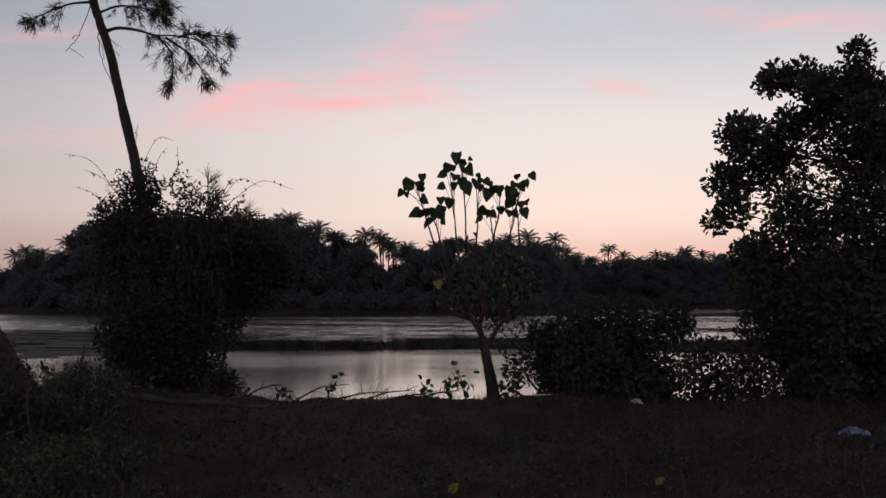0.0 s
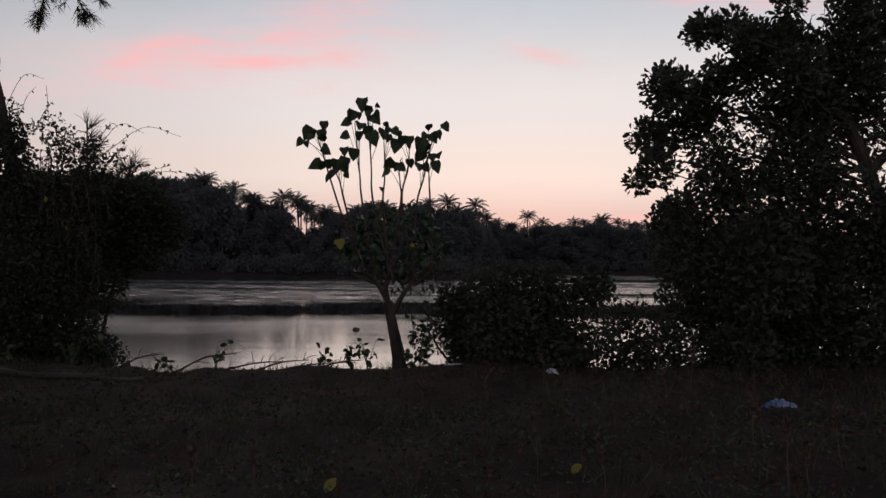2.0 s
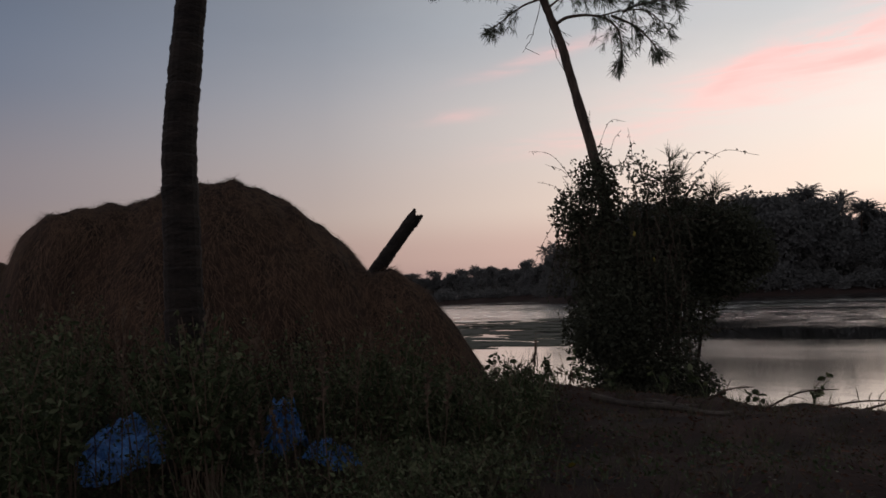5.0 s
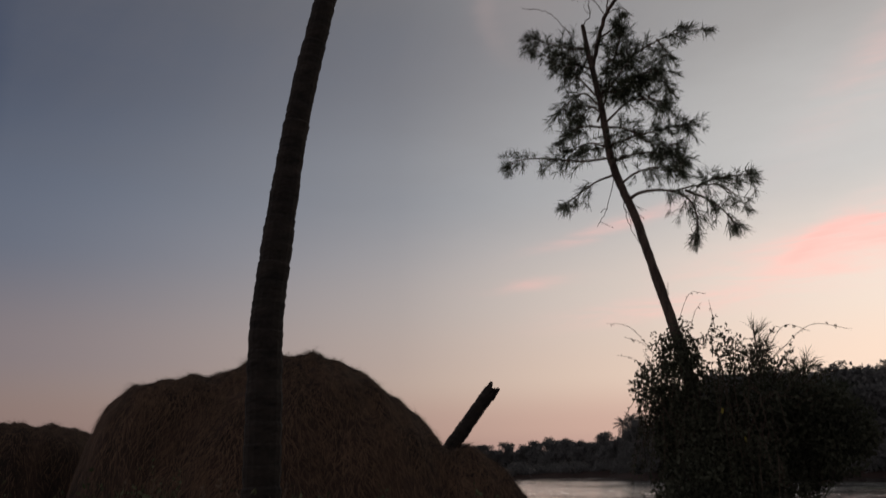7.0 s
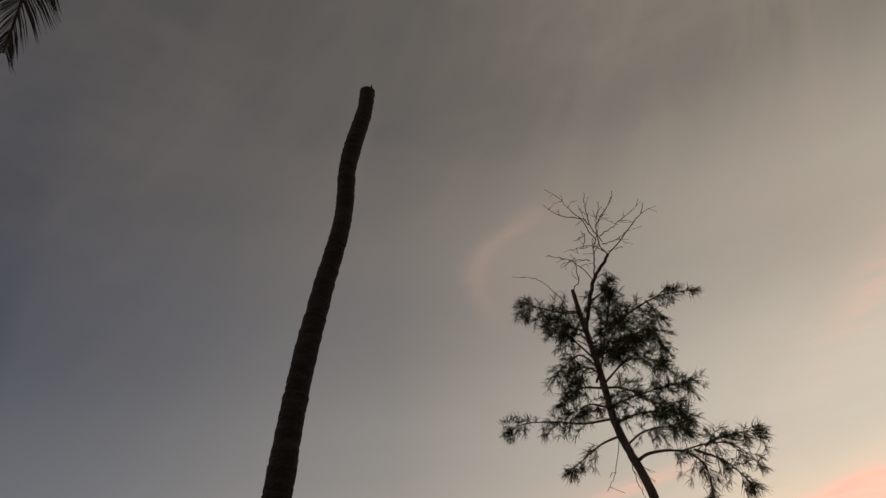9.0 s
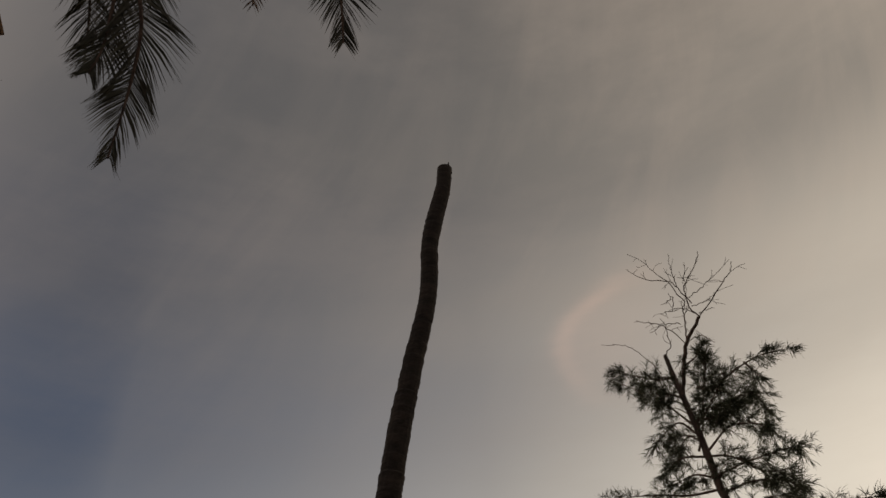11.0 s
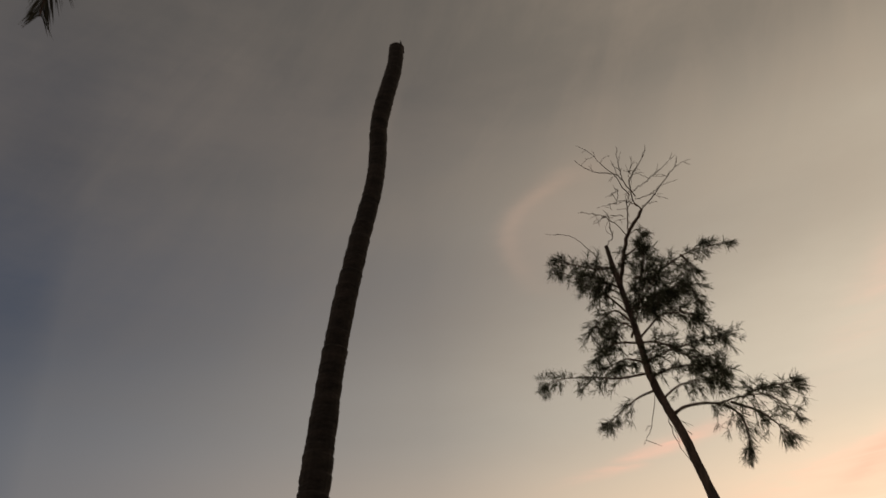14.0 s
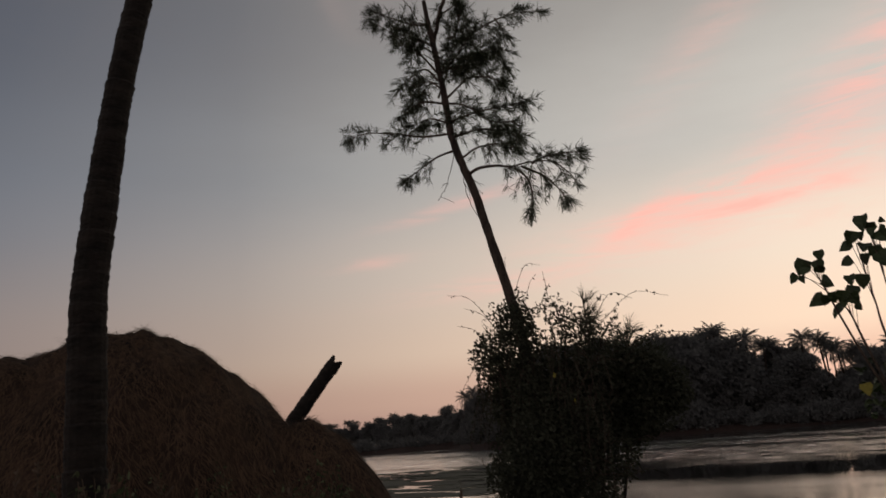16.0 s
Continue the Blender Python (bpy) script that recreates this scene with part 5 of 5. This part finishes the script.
# ---------------- palm overhead ----------------
def build_frond(parent, rng, pts, spread_len, seed, dry=False, count=92, start=0.12, broken=0.0):
    line = smooth_line(pts, 40)
    g = Geo()
    tube(g, line, [0.035, 0.022, 0.008], 7)
    rachis = part("frond", g, M_FRONDDRY if dry else M_TWIG, parent, "dry drooping frond" if dry else "")
    u = np.linspace(start, 0.995, count)
    s = np.linspace(0, 1, 40)
    base = np.stack([np.interp(u, s, line[:, c]) for c in range(3)], -1)
    tang = unit(np.stack([np.interp(u, s, np.gradient(line[:, c])) for c in range(3)], -1))
    g = Geo()
    for sgn in (-1, 1):
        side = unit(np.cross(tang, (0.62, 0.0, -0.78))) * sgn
        ln = spread_len * np.clip(np.sin(np.pi * (0.12 + 0.78 * u)), 0.34, 1) * rng.uniform(0.86, 1.08, count)
        if broken:
            ln = ln * (rng.random(count) > broken)
        ripple = 0.16 * np.sin(u * 31 + seed)[:, None]
        d = unit(side * (0.92 - 0.38 * u[:, None] + ripple) + tang * (0.55 + 0.45 * u[:, None] - ripple) + rng.normal(size=base.shape) * 0.055)
        mid = base + d * (ln * 0.5)[:, None]
        tip = mid + unit(d + (0, 0, -0.22) + tang * 0.10) * (ln * 0.55)[:, None]
        w = unit(tang + rng.normal(size=base.shape) * 0.18) * 0.0115
        v = np.stack([base - w * 0.6, base + w * 0.6, mid + w, mid - w, tip], 1).reshape(-1, 3)
        k = np.arange(count)[:, None] * 5
        at = g.n
        g.add(v, k + [0, 1, 2, 3])
        g.f.extend((k + [3, 2, 4] + at).tolist())
    part("leaflet_fan", g, M_FRONDDRY if dry else M_FROND, rachis, kind="stuff")


def build_near_palm():
    rng = np.random.RandomState(111)
    ob = thing("coconut_palm", -4.0, 1.2, 0, "coconut palm with brown stem and hanging fronds", "palm tree")
    crown = np.array([-3.93, 1.2, 8.95])
    g = Geo()
    ringed_trunk(g, [(-4.02, 1.18, -0.3), (-3.99, 1.20, 3.0), (-3.96, 1.2, 6.0), crown + (0, 0, -0.1)], [0.20, 0.14, 0.125, 0.12], rng, 0.09, 14)
    part("trunk", g, M_PALMBARK_WARM, ob)
    C = crown
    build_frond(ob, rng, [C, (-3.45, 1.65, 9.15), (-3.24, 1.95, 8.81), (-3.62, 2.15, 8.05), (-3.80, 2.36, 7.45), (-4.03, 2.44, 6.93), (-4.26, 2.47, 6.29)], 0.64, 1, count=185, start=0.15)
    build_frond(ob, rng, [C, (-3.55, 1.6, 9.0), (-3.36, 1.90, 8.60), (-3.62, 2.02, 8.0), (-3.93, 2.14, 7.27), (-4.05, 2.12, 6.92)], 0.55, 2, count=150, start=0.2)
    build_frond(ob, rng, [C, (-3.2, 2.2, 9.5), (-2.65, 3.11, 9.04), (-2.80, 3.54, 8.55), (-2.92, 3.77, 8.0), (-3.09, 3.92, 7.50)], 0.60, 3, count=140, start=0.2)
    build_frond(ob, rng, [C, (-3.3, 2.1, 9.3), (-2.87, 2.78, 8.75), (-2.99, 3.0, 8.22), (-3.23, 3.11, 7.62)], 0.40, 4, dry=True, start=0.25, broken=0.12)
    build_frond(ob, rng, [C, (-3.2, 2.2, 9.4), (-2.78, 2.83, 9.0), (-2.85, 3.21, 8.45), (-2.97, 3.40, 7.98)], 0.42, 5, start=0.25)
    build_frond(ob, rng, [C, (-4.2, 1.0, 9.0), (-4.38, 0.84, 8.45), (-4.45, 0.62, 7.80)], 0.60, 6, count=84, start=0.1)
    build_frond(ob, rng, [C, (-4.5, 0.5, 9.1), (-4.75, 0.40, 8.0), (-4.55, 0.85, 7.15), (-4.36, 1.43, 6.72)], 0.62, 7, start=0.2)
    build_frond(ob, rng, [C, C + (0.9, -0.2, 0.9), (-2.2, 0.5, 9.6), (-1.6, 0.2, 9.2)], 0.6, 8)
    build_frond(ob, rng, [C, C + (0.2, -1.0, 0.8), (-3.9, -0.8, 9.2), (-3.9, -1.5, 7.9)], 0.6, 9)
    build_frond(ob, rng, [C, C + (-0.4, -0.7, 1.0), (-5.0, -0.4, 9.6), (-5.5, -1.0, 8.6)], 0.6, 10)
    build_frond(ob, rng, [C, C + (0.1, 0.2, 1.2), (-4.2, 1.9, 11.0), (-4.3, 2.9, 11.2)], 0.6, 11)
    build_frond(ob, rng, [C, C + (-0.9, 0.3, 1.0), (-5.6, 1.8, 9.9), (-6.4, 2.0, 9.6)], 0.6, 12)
    g = Geo()
    tube(g, smooth_line([(-3.90, 1.15, 7.5), (-3.93, 1.32, 7.1), (-4.02, 1.46, 6.92)], 10), [0.02, 0.05, 0.02], 6)
    part("dry_flower_sheath", g, M_FRONDDRY, ob, "dry hanging flower sheath")


build_near_palm()


# ---------------- weeds, litter and small things on the bank ----------------
EYE_XY = np.array([0.69, 2.25])


def near_weed(x, y):
    """How weedy the bank is: the strip before the straw stack."""
    line = (x + 1.0) * 6.4 + (y - 4.6) * 4.3
    return smooth01(-line / 6.0)


def by_sheet(b, d):
    """Bearings where the blue sheets lie and the weeds are trodden down."""
    return ((np.abs(b - 53.3) < 3.6) | (np.abs(b - 64.5) < 4.5)) & (d < 7.9)


def build_weeds():
    rng = np.random.RandomState(121)
    stems, green, pale = Geo(), Geo(), Geo()
    placed = 0
    while placed < 2300:
        x, y = rng.uniform(-11.5, 0.0), rng.uniform(2.6, 11.5)
        if rng.random() > near_weed(x, y):
            continue
        d = np.hypot(x - EYE_XY[0], y - EYE_XY[1])
        if d < 4.2 or d > 10.5:
            continue
        rel = np.array([x, y]) - STACK
        u, v = rel @ ALONG, rel @ DEEP
        if v > -1.2 and u < 0.2:
            continue
        b = math.degrees(math.atan2(-(x - EYE_XY[0]), y - EYE_XY[1]))
        tall = 0.22 + 0.08 * max(d - 5.0, 0)
        if d > 7.15:
            tall = 0.70 + 0.38 * smooth01((b - 42) / 12)
        tall *= 0.45 + 0.55 * smooth01((b - 33) / 12)
        if by_sheet(b, d) and rng.random() < 0.72:
            continue
        lump = 0.5 + 0.5 * math.sin(1.9 * x + 0.7 * y) * math.sin(1.3 * y - 0.8 * x + 1)
        h = tall * (0.55 + 0.6 * lump) * rng.uniform(0.55, 1.25) * (1.35 if rng.random() < 0.08 else 1.0)
        z0 = float(land(x, y))
        p0 = np.array([x, y, z0 - 0.03])
        p1 = p0 + (rng.normal() * 0.30 * h, rng.normal() * 0.30 * h, h)
        line = smooth_line([p0, (p0 + p1) / 2 + rng.normal(size=3) * 0.03, p1], 7)
        tube(stems, line, [0.006, 0.003], 3, cap=False)
        n = int(18 + 44 * h)
        uu = rng.uniform(0.25, 1.0, n)
        pts = np.stack([np.interp(uu, np.linspace(0, 1, 7), line[:, c]) for c in range(3)], -1) + rng.normal(size=(n, 3)) * 0.05
        leaves(green, pts, rng.normal(size=(n, 3)) + (0, 0, 0.25), rng.uniform(0.022, 0.062, n), LEAF_SMALL, 0.55, rng)
        placed += 1
    # coarse grass between the weeds
    n = 16000
    gx, gy = rng.uniform(-9, -0.5, n), rng.uniform(3.2, 11.0, n)
    keep = rng.random(n) < near_weed(gx, gy)
    gx, gy = gx[keep], gy[keep]
    rel_u, rel_v = (gx - STACK[0]) * ALONG[0] + (gy - STACK[1]) * ALONG[1], (gx - STACK[0]) * DEEP[0] + (gy - STACK[1]) * DEEP[1]
    keep = ~((rel_v > -1.5) & (rel_u < 0.2))
    gx, gy = gx[keep], gy[keep]
    n = len(gx)
    p = np.stack([gx, gy, land(gx, gy) - 0.02], -1)
    dist = np.hypot(gx - EYE_XY[0], gy - EYE_XY[1])
    bear = np.degrees(np.arctan2(-(gx - EYE_XY[0]), gy - EYE_XY[1]))
    h = rng.uniform(0.12, 0.42, n) * np.where(dist > 7.1, 1.9, 1.0) * np.where(by_sheet(bear, dist), 0.45, 1.0)
    d = unit(rng.normal(size=(n, 3)) * (0.32, 0.32, 0.1) + (0, 0, 1))
    w = unit(np.cross(d, rng.normal(size=(n, 3)))) * 0.004
    mid = p + d * (h * 0.6)[:, None]
    tip = mid + unit(d + rng.normal(size=(n, 3)) * (0.6, 0.6, 0.1) - (0, 0, 0.3)) * (h * 0.5)[:, None]
    v = np.stack([p - w, p + w, mid + w, mid - w, tip], 1).reshape(-1, 3)
    k = np.arange(n)[:, None] * 5
    pale.add(v, k + [0, 1, 2, 3])
    pale.f.extend((k + [3, 2, 4]).tolist())
    ob = thing("weed_patch", -4.5, 6.5, 0, "knee-high tangled green weeds before the straw stack", "weeds", kind="stuff")
    part("stems", stems, M_STALK, ob, kind="stuff")
    part("leaves", green, M_WEED, ob, kind="stuff")
    part("coarse_grass", pale, M_GRASS, ob, kind="stuff")


build_weeds()


def build_tall_weeds():
    """Leafy head-heavy weeds that hide the foot of the dead trunk and stand about the stack."""
    rng = np.random.RandomState(126)
    spots = [(rng.uniform(59.4, 63.6), rng.uniform(5.8, 6.5), rng.uniform(1.15, 1.52)) for _ in range(20)]
    spots += [(rng.uniform(68.5, 77), rng.uniform(5.6, 7.4), rng.uniform(1.0, 1.5)) for _ in range(22)]
    spots += [(rng.uniform(37, 60), rng.uniform(6.8, 8.3), rng.uniform(0.8, 1.38)) for _ in range(72)]
    for b, d, h in spots:
        if abs(b - 53.0) < 4.2:
            continue
        h *= 0.58 + 0.42 * smooth01((b - 42) / 8)
        x, y = EYE_XY[0] - d * math.sin(radians(b)), EYE_XY[1] + d * math.cos(radians(b))
        z = float(land(x, y))
        ob = thing("tall_weed", x, y, z, "tall leafy green weed before the straw stack", "weed", "tall weeds")
        green = Geo()
        for k in range(3):
            g = Geo()
            top = np.array([x + rng.normal() * 0.16 * h, y + rng.normal() * 0.16 * h, z + h * rng.uniform(0.72, 1.0)])
            line = smooth_line([(x, y, z - 0.04), (x * 0.6 + top[0] * 0.4 + rng.normal() * 0.03, y * 0.6 + top[1] * 0.4, z + h * 0.45), top], 9)
            tube(g, line, [0.006, 0.003], 4)
            part("stem", g, M_STALK, ob)
            n = int(34 * h) + 10
            u = rng.uniform(0.32, 1.0, n)
            q = np.stack([np.interp(u, np.linspace(0, 1, 9), line[:, c]) for c in range(3)], -1) + rng.normal(size=(n, 3)) * 0.03
            leaves(green, q, rng.normal(size=(n, 3)) + (0, 0, 0.15), rng.uniform(0.04, 0.11, n) * (1.2 - 0.5 * u), LEAF_OVAL, rng.uniform(0.28, 0.55), rng)
        part("leaves", green, M_WEED, ob, kind="stuff")


build_tall_weeds()


def dry_stalk(x, y, h, rng, seedhead=True):
    z = float(land(x, y))
    ob = thing("dry_stalk", x, y, z, "dry pale weed stalk with a withered seed head" if seedhead else "withered upright stalk with hanging leaves by the water", "weed stalk", "dry stalks")
    g = Geo()
    top = np.array([x + rng.normal() * 0.10 * h, y + rng.normal() * 0.10 * h, z + h])
    line = smooth_line([(x, y, z - 0.04), ((x + top[0]) / 2 + rng.normal() * 0.02, y, z + h * 0.5), top], 9)
    tube(g, line, [0.0055, 0.003], 5)
    part("stem", g, M_STALK, ob)
    if seedhead:
        g = Geo()
        n = 46
        u = 1.0 - 0.34 * rng.random(n) ** 1.2
        p = np.stack([np.interp(u, np.linspace(0, 1, 9), line[:, c]) for c in range(3)], -1)
        leaves(g, p, rng.normal(size=(n, 3)) * 0.5 + (0, 0, 1.0), rng.uniform(0.025, 0.065, n), LEAF_SMALL, 0.5, rng)
        part("seed_head", g, M_STALK, ob, kind="stuff")
    else:
        for k in range(4):
            g = Geo()
            u = rng.uniform(0.3, 0.95)
            p = np.array([[np.interp(u, np.linspace(0, 1, 9), line[:, c]) for c in range(3)]])
            leaves(g, p, rng.normal(size=(1, 3)) + (0, 0, -0.9), 0.16, LEAF_OVAL, 0.35, rng)
            part("withered_leaf", g, M_STALK, ob)
    return ob


def build_stalks():
    rng = np.random.RandomState(131)
    for b, d, h in ((66, 6.2, 1.5), (64.2, 6.3, 1.55), (63.3, 6.1, 1.45), (61.0, 6.0, 1.5), (60.2, 6.2, 1.38), (58, 6.6, 1.35), (56, 7.2, 1.35), (70, 6.4, 1.55), (54, 6.2, 1.1), (50.5, 6.6, 1.1), (49, 7.4, 1.2), (67.5, 6.8, 1.6), (65.3, 6.4, 1.35), (68.6, 6.0, 1.4), (47, 7.0, 0.8), (44, 6.4, 0.8), (52.5, 7.6, 1.05)):
        dry_stalk(EYE_XY[0] - d * math.sin(radians(b)), EYE_XY[1] + d * math.cos(radians(b)), h, rng)
    for k in range(20):
        b, d = rng.uniform(42, 74), rng.uniform(5.6, 8.2)
        dry_stalk(EYE_XY[0] - d * math.sin(radians(b)), EYE_XY[1] + d * math.cos(radians(b)), rng.uniform(0.45, 1.15), rng)
    for k in range(26):
        x, y = rng.uniform(-1.5, 6.0), rng.uniform(5.5, 10.5)
        dry_stalk(x, y, rng.uniform(0.18, 0.48), rng)
    for b, d, h in ((37.2, 10.8, 0.85), (37.6, 10.7, 0.6), (35.2, 10.9, 0.55), (38.4, 10.6, 0.5), (36.3, 11.0, 0.4), (34.6, 11.2, 0.35)):
        dry_stalk(EYE_XY[0] - d * math.sin(radians(b)), EYE_XY[1] + d * math.cos(radians(b)), h, rng, False)


build_stalks()


def build_bank_plants():
    """Leafy plants on the lip of the bank, dark against the water."""
    rng = np.random.RandomState(141)
    for x, h, n in ((-7.6, 0.5, 26), (-7.0, 0.42, 22), (-6.6, 0.6, 28), (-6.1, 0.5, 24), (-5.6, 0.4, 20), (-4.6, 0.35, 18), (-4.1, 0.45, 18), (-3.4, 0.22, 10), (-2.9, 0.40, 12), (-1.3, 0.18, 9), (-0.95, 0.42, 16), (-0.7, 0.55, 16), (0.0, 0.5, 20), (-0.1, 0.3, 16)):
        y = float(bank_edge(x)) + 0.35 + rng.uniform(-0.1, 0.1)
        z = float(land(x, y))
        g = Geo()
        for k in range(4):
            e = np.array([x + rng.normal() * 0.16, y + rng.normal() * 0.08, z + h * rng.uniform(0.6, 1.1)])
            line = smooth_line([(x, y, z - 0.04), (x + (e[0] - x) * 0.3, y, z + 0.5 * (e[2] - z)), e], 8)
            tube(g, line, [0.007, 0.003], 4)
            u = rng.uniform(0.35, 1, n // 4 + 1)
            p = np.stack([np.interp(u, np.linspace(0, 1, 8), line[:, c]) for c in range(3)], -1) + rng.normal(size=(len(u), 3)) * 0.02
            leaves(g, p, rng.normal(size=p.shape) + (0, 0, -0.1), rng.uniform(0.06, 0.13, len(u)), LEAF_OVAL, 0.75, rng)
        solid("bank_weed", g, M_WEED, "small leafy weed on the lip of the bank", "weed", "weeds on the bank's lip")


build_bank_plants()


def build_branches():
    rng = np.random.RandomState(151)
    for a, b, r, lab in (((-4.95, 10.8), (-3.2, 10.98), 0.048, "bleached fallen log on the bank by the thicket"), ((-4.4, 11.15), (-3.3, 11.25), 0.03, "thin fallen log lying on dark soil"), ((-4.2, 10.9), (-3.9, 11.6), 0.025, "short broken branch against a log")):
        n = 16
        xs, ys = np.linspace(a[0], b[0], n), np.linspace(a[1], b[1], n) + 0.04 * np.sin(np.linspace(0, 5, n))
        line = np.stack([xs, ys, land(xs, ys) + r * 0.75], -1)
        g = Geo()
        tube(g, line, [r, r * 0.85, r * 0.6], 10, 0.06, rng)
        tube(g, smooth_line([line[9], line[9] + (0.1, -0.05, 0.12), line[9] + (0.18, -0.1, 0.14)], 5), [r * 0.35, r * 0.2], 6)
        solid("fallen_log", g, M_DEADWOOD, lab, "log", "fallen wood")
    for x0, ln, lift in ((-3.3, 0.85, 0.28), (-2.7, 0.9, 0.12), (-2.2, 0.7, 0.14), (-1.8, 0.8, 0.10), (-4.0, 0.6, 0.2), (-1.3, 0.5, 0.08)):
        y = float(bank_edge(x0)) + 0.15
        g = Geo()
        z = float(land(x0, y))
        end = np.array([x0 + ln, y + 0.1, z + lift])
        arm = smooth_line([(x0, y, z), (x0 + ln * 0.5, y + 0.05, z + lift * 0.8), end], 10)
        tube(g, arm, [0.016, 0.005], 5)
        for k in range(5):
            s = arm[rng.randint(3, 9)]
            e = s + (rng.uniform(-0.1, 0.25), rng.normal() * 0.05, rng.uniform(-0.04, 0.16))
            tube(g, smooth_line([s, (s + e) / 2 + (0, 0, 0.02), e], 5), [0.006, 0.003], 4)
        solid("fallen_branch", g, M_TWIG, "dry bare branch lying on the bank's lip", "branch", "fallen wood")


build_branches()


def crumpled(name, x, y, w, d, h, mat, label, category, seed, group=""):
    rng = np.random.RandomState(seed)
    n = 30
    U, V = np.meshgrid(np.linspace(-1, 1, n), np.linspace(-1, 1, n), indexing="ij")
    ph = rng.uniform(0, 6.28, 6)
    fold = np.abs(np.sin(4 * U + 2 * V + ph[0])) * 0.45 + np.abs(np.sin(3 * V - 5 * U + ph[1])) * 0.35 + np.abs(np.sin(9 * U + 7 * V + ph[2])) * 0.2 + np.abs(np.sin(13 * V - 11 * U + ph[4])) * 0.18
    env = np.clip(1 - (np.abs(U) ** 2.4 + np.abs(V) ** 2.4) * 0.75, 0, 1)
    r = 1 + 0.18 * np.sin(3 * np.arctan2(V, U) + ph[3])
    X, Y = x + U * w / 2 * r, y + V * d / 2 * r
    Z = land(X, Y) + 0.012 + h * env * (0.35 + 0.65 * fold) + rng.normal(size=U.shape) * h * 0.03
    idx = np.arange(n * n).reshape(n, n)
    q = np.stack([idx[:-1, :-1], idx[1:, :-1], idx[1:, 1:], idx[:-1, 1:]], -1).reshape(-1, 4)
    top = np.stack([X, Y, Z], -1).reshape(-1, 3)
    low = top - (0, 0, 0.008)
    g = Geo().add(top, q).add(low, q[:, ::-1])
    return solid(name, g, mat, label, category, group)


crumpled("tarpaulin", -5.77, 6.72, 0.40, 0.40, 0.55, M_TARP, "crumpled blue plastic tarpaulin standing up among weeds", "tarpaulin", 161, "blue sheets")
crumpled("tarpaulin", -5.14, 6.80, 0.70, 0.36, 0.18, M_TARP, "flat torn piece of blue tarpaulin among weeds", "tarpaulin", 166, "blue sheets")
crumpled("tarpaulin", -6.62, 5.66, 0.9, 1.2, 0.42, M_TARP, "torn blue plastic sheet half hidden by weeds", "tarpaulin", 162, "blue sheets")
crumpled("plastic_bag", 3.74, 9.79, 0.30, 0.17, 0.09, M_PLASTIC, "crumpled pale plastic bag lying on bare soil", "bag", 163, "litter")
crumpled("plastic_scrap", 1.68, 11.62, 0.15, 0.10, 0.06, M_SCRAP, "small white plastic scrap on the soil", "litter", 164, "litter")
crumpled("paper_scrap", 0.45, 12.15, 0.24, 0.08, 0.03, M_SCRAP, "flat pale scrap of paper on the soil", "litter", 165, "litter")


def build_ground_cover():
    rng = np.random.RandomState(171)
    g = Geo()
    n = 24000
    x, y = rng.uniform(-8, 9, n), rng.uniform(3.0, 12.8, n)
    z = land(x, y)
    leaves(g, np.stack([x, y, z + rng.uniform(0.004, 0.03, n)], -1), rng.normal(size=(n, 3)) * (1, 1, 0.2), rng.uniform(0.02, 0.065, n), LEAF_SMALL, 0.6, rng)
    solid("leaf_litter", g, M_LITTER, "dry brown fallen leaves scattered over the bank", "leaf litter", kind="stuff")
    g = Geo()
    n = 20000
    tuft = rng.randint(0, 2600, n)
    tx, ty = rng.uniform(-6, 9.5, 2600), rng.uniform(3.2, 12.6, 2600)
    x, y = tx[tuft] + rng.normal(size=n) * 0.05, ty[tuft] + rng.normal(size=n) * 0.05
    h = rng.uniform(0.05, 0.26, n) * (0.6 + 0.8 * rng.random(2600)[tuft])
    p = np.stack([x, y, land(x, y) - 0.01], -1)
    d = unit(rng.normal(size=(n, 3)) * (0.5, 0.5, 0.1) + (0, 0, 1))
    w = unit(np.cross(d, rng.normal(size=(n, 3)))) * 0.004
    v = np.stack([p - w, p + w, p + d * h[:, None]], 1).reshape(-1, 3)
    g.add(v, np.arange(3 * n).reshape(-1, 3))
    low = Geo()
    for k in range(1000):
        cx, cy = rng.uniform(-4.5, 7.5), rng.uniform(4.2, 9.2)
        if rng.random() > 0.25 + 0.75 * (0.5 + 0.5 * math.sin(1.3 * cx + 0.8 * cy) * math.sin(1.7 * cy - 0.6 * cx)):
            continue
        tall, m = rng.uniform(0.06, 0.26), rng.randint(8, 20)
        q = np.array([cx, cy, float(land(cx, cy))]) + rng.normal(size=(m, 3)) * (0.07, 0.07, 0.0) + np.stack([np.zeros(m), np.zeros(m), rng.uniform(0.01, tall, m)], -1)
        leaves(low, q, rng.normal(size=(m, 3)) + (0, 0, 0.3), rng.uniform(0.02, 0.05, m), LEAF_OVAL, 0.6, rng)
    solid("low_weeds", low, M_BIGLEAF, "low dark green weeds creeping over the bank", "weeds", kind="stuff")
    solid("grass_tufts", g, M_GRASS, "sparse short dry grass on the bank", "grass", kind="stuff")
    for k, (x, y) in enumerate(((-0.55, 5.3), (-0.2, 6.4), (-2.9, 7.4), (1.35, 7.2), (0.35, 5.9))):
        g = Geo()
        leaves(g, np.array([[x, y, float(land(x, y)) + 0.04]]), np.array([[0.6, 0.3, 0.5]]), 0.10, LEAF_OVAL, 0.8, rng)
        solid("fallen_leaf", g, M_YELLOW, "single yellow fallen leaf on dark ground", "leaf", "yellow leaves")


build_ground_cover()
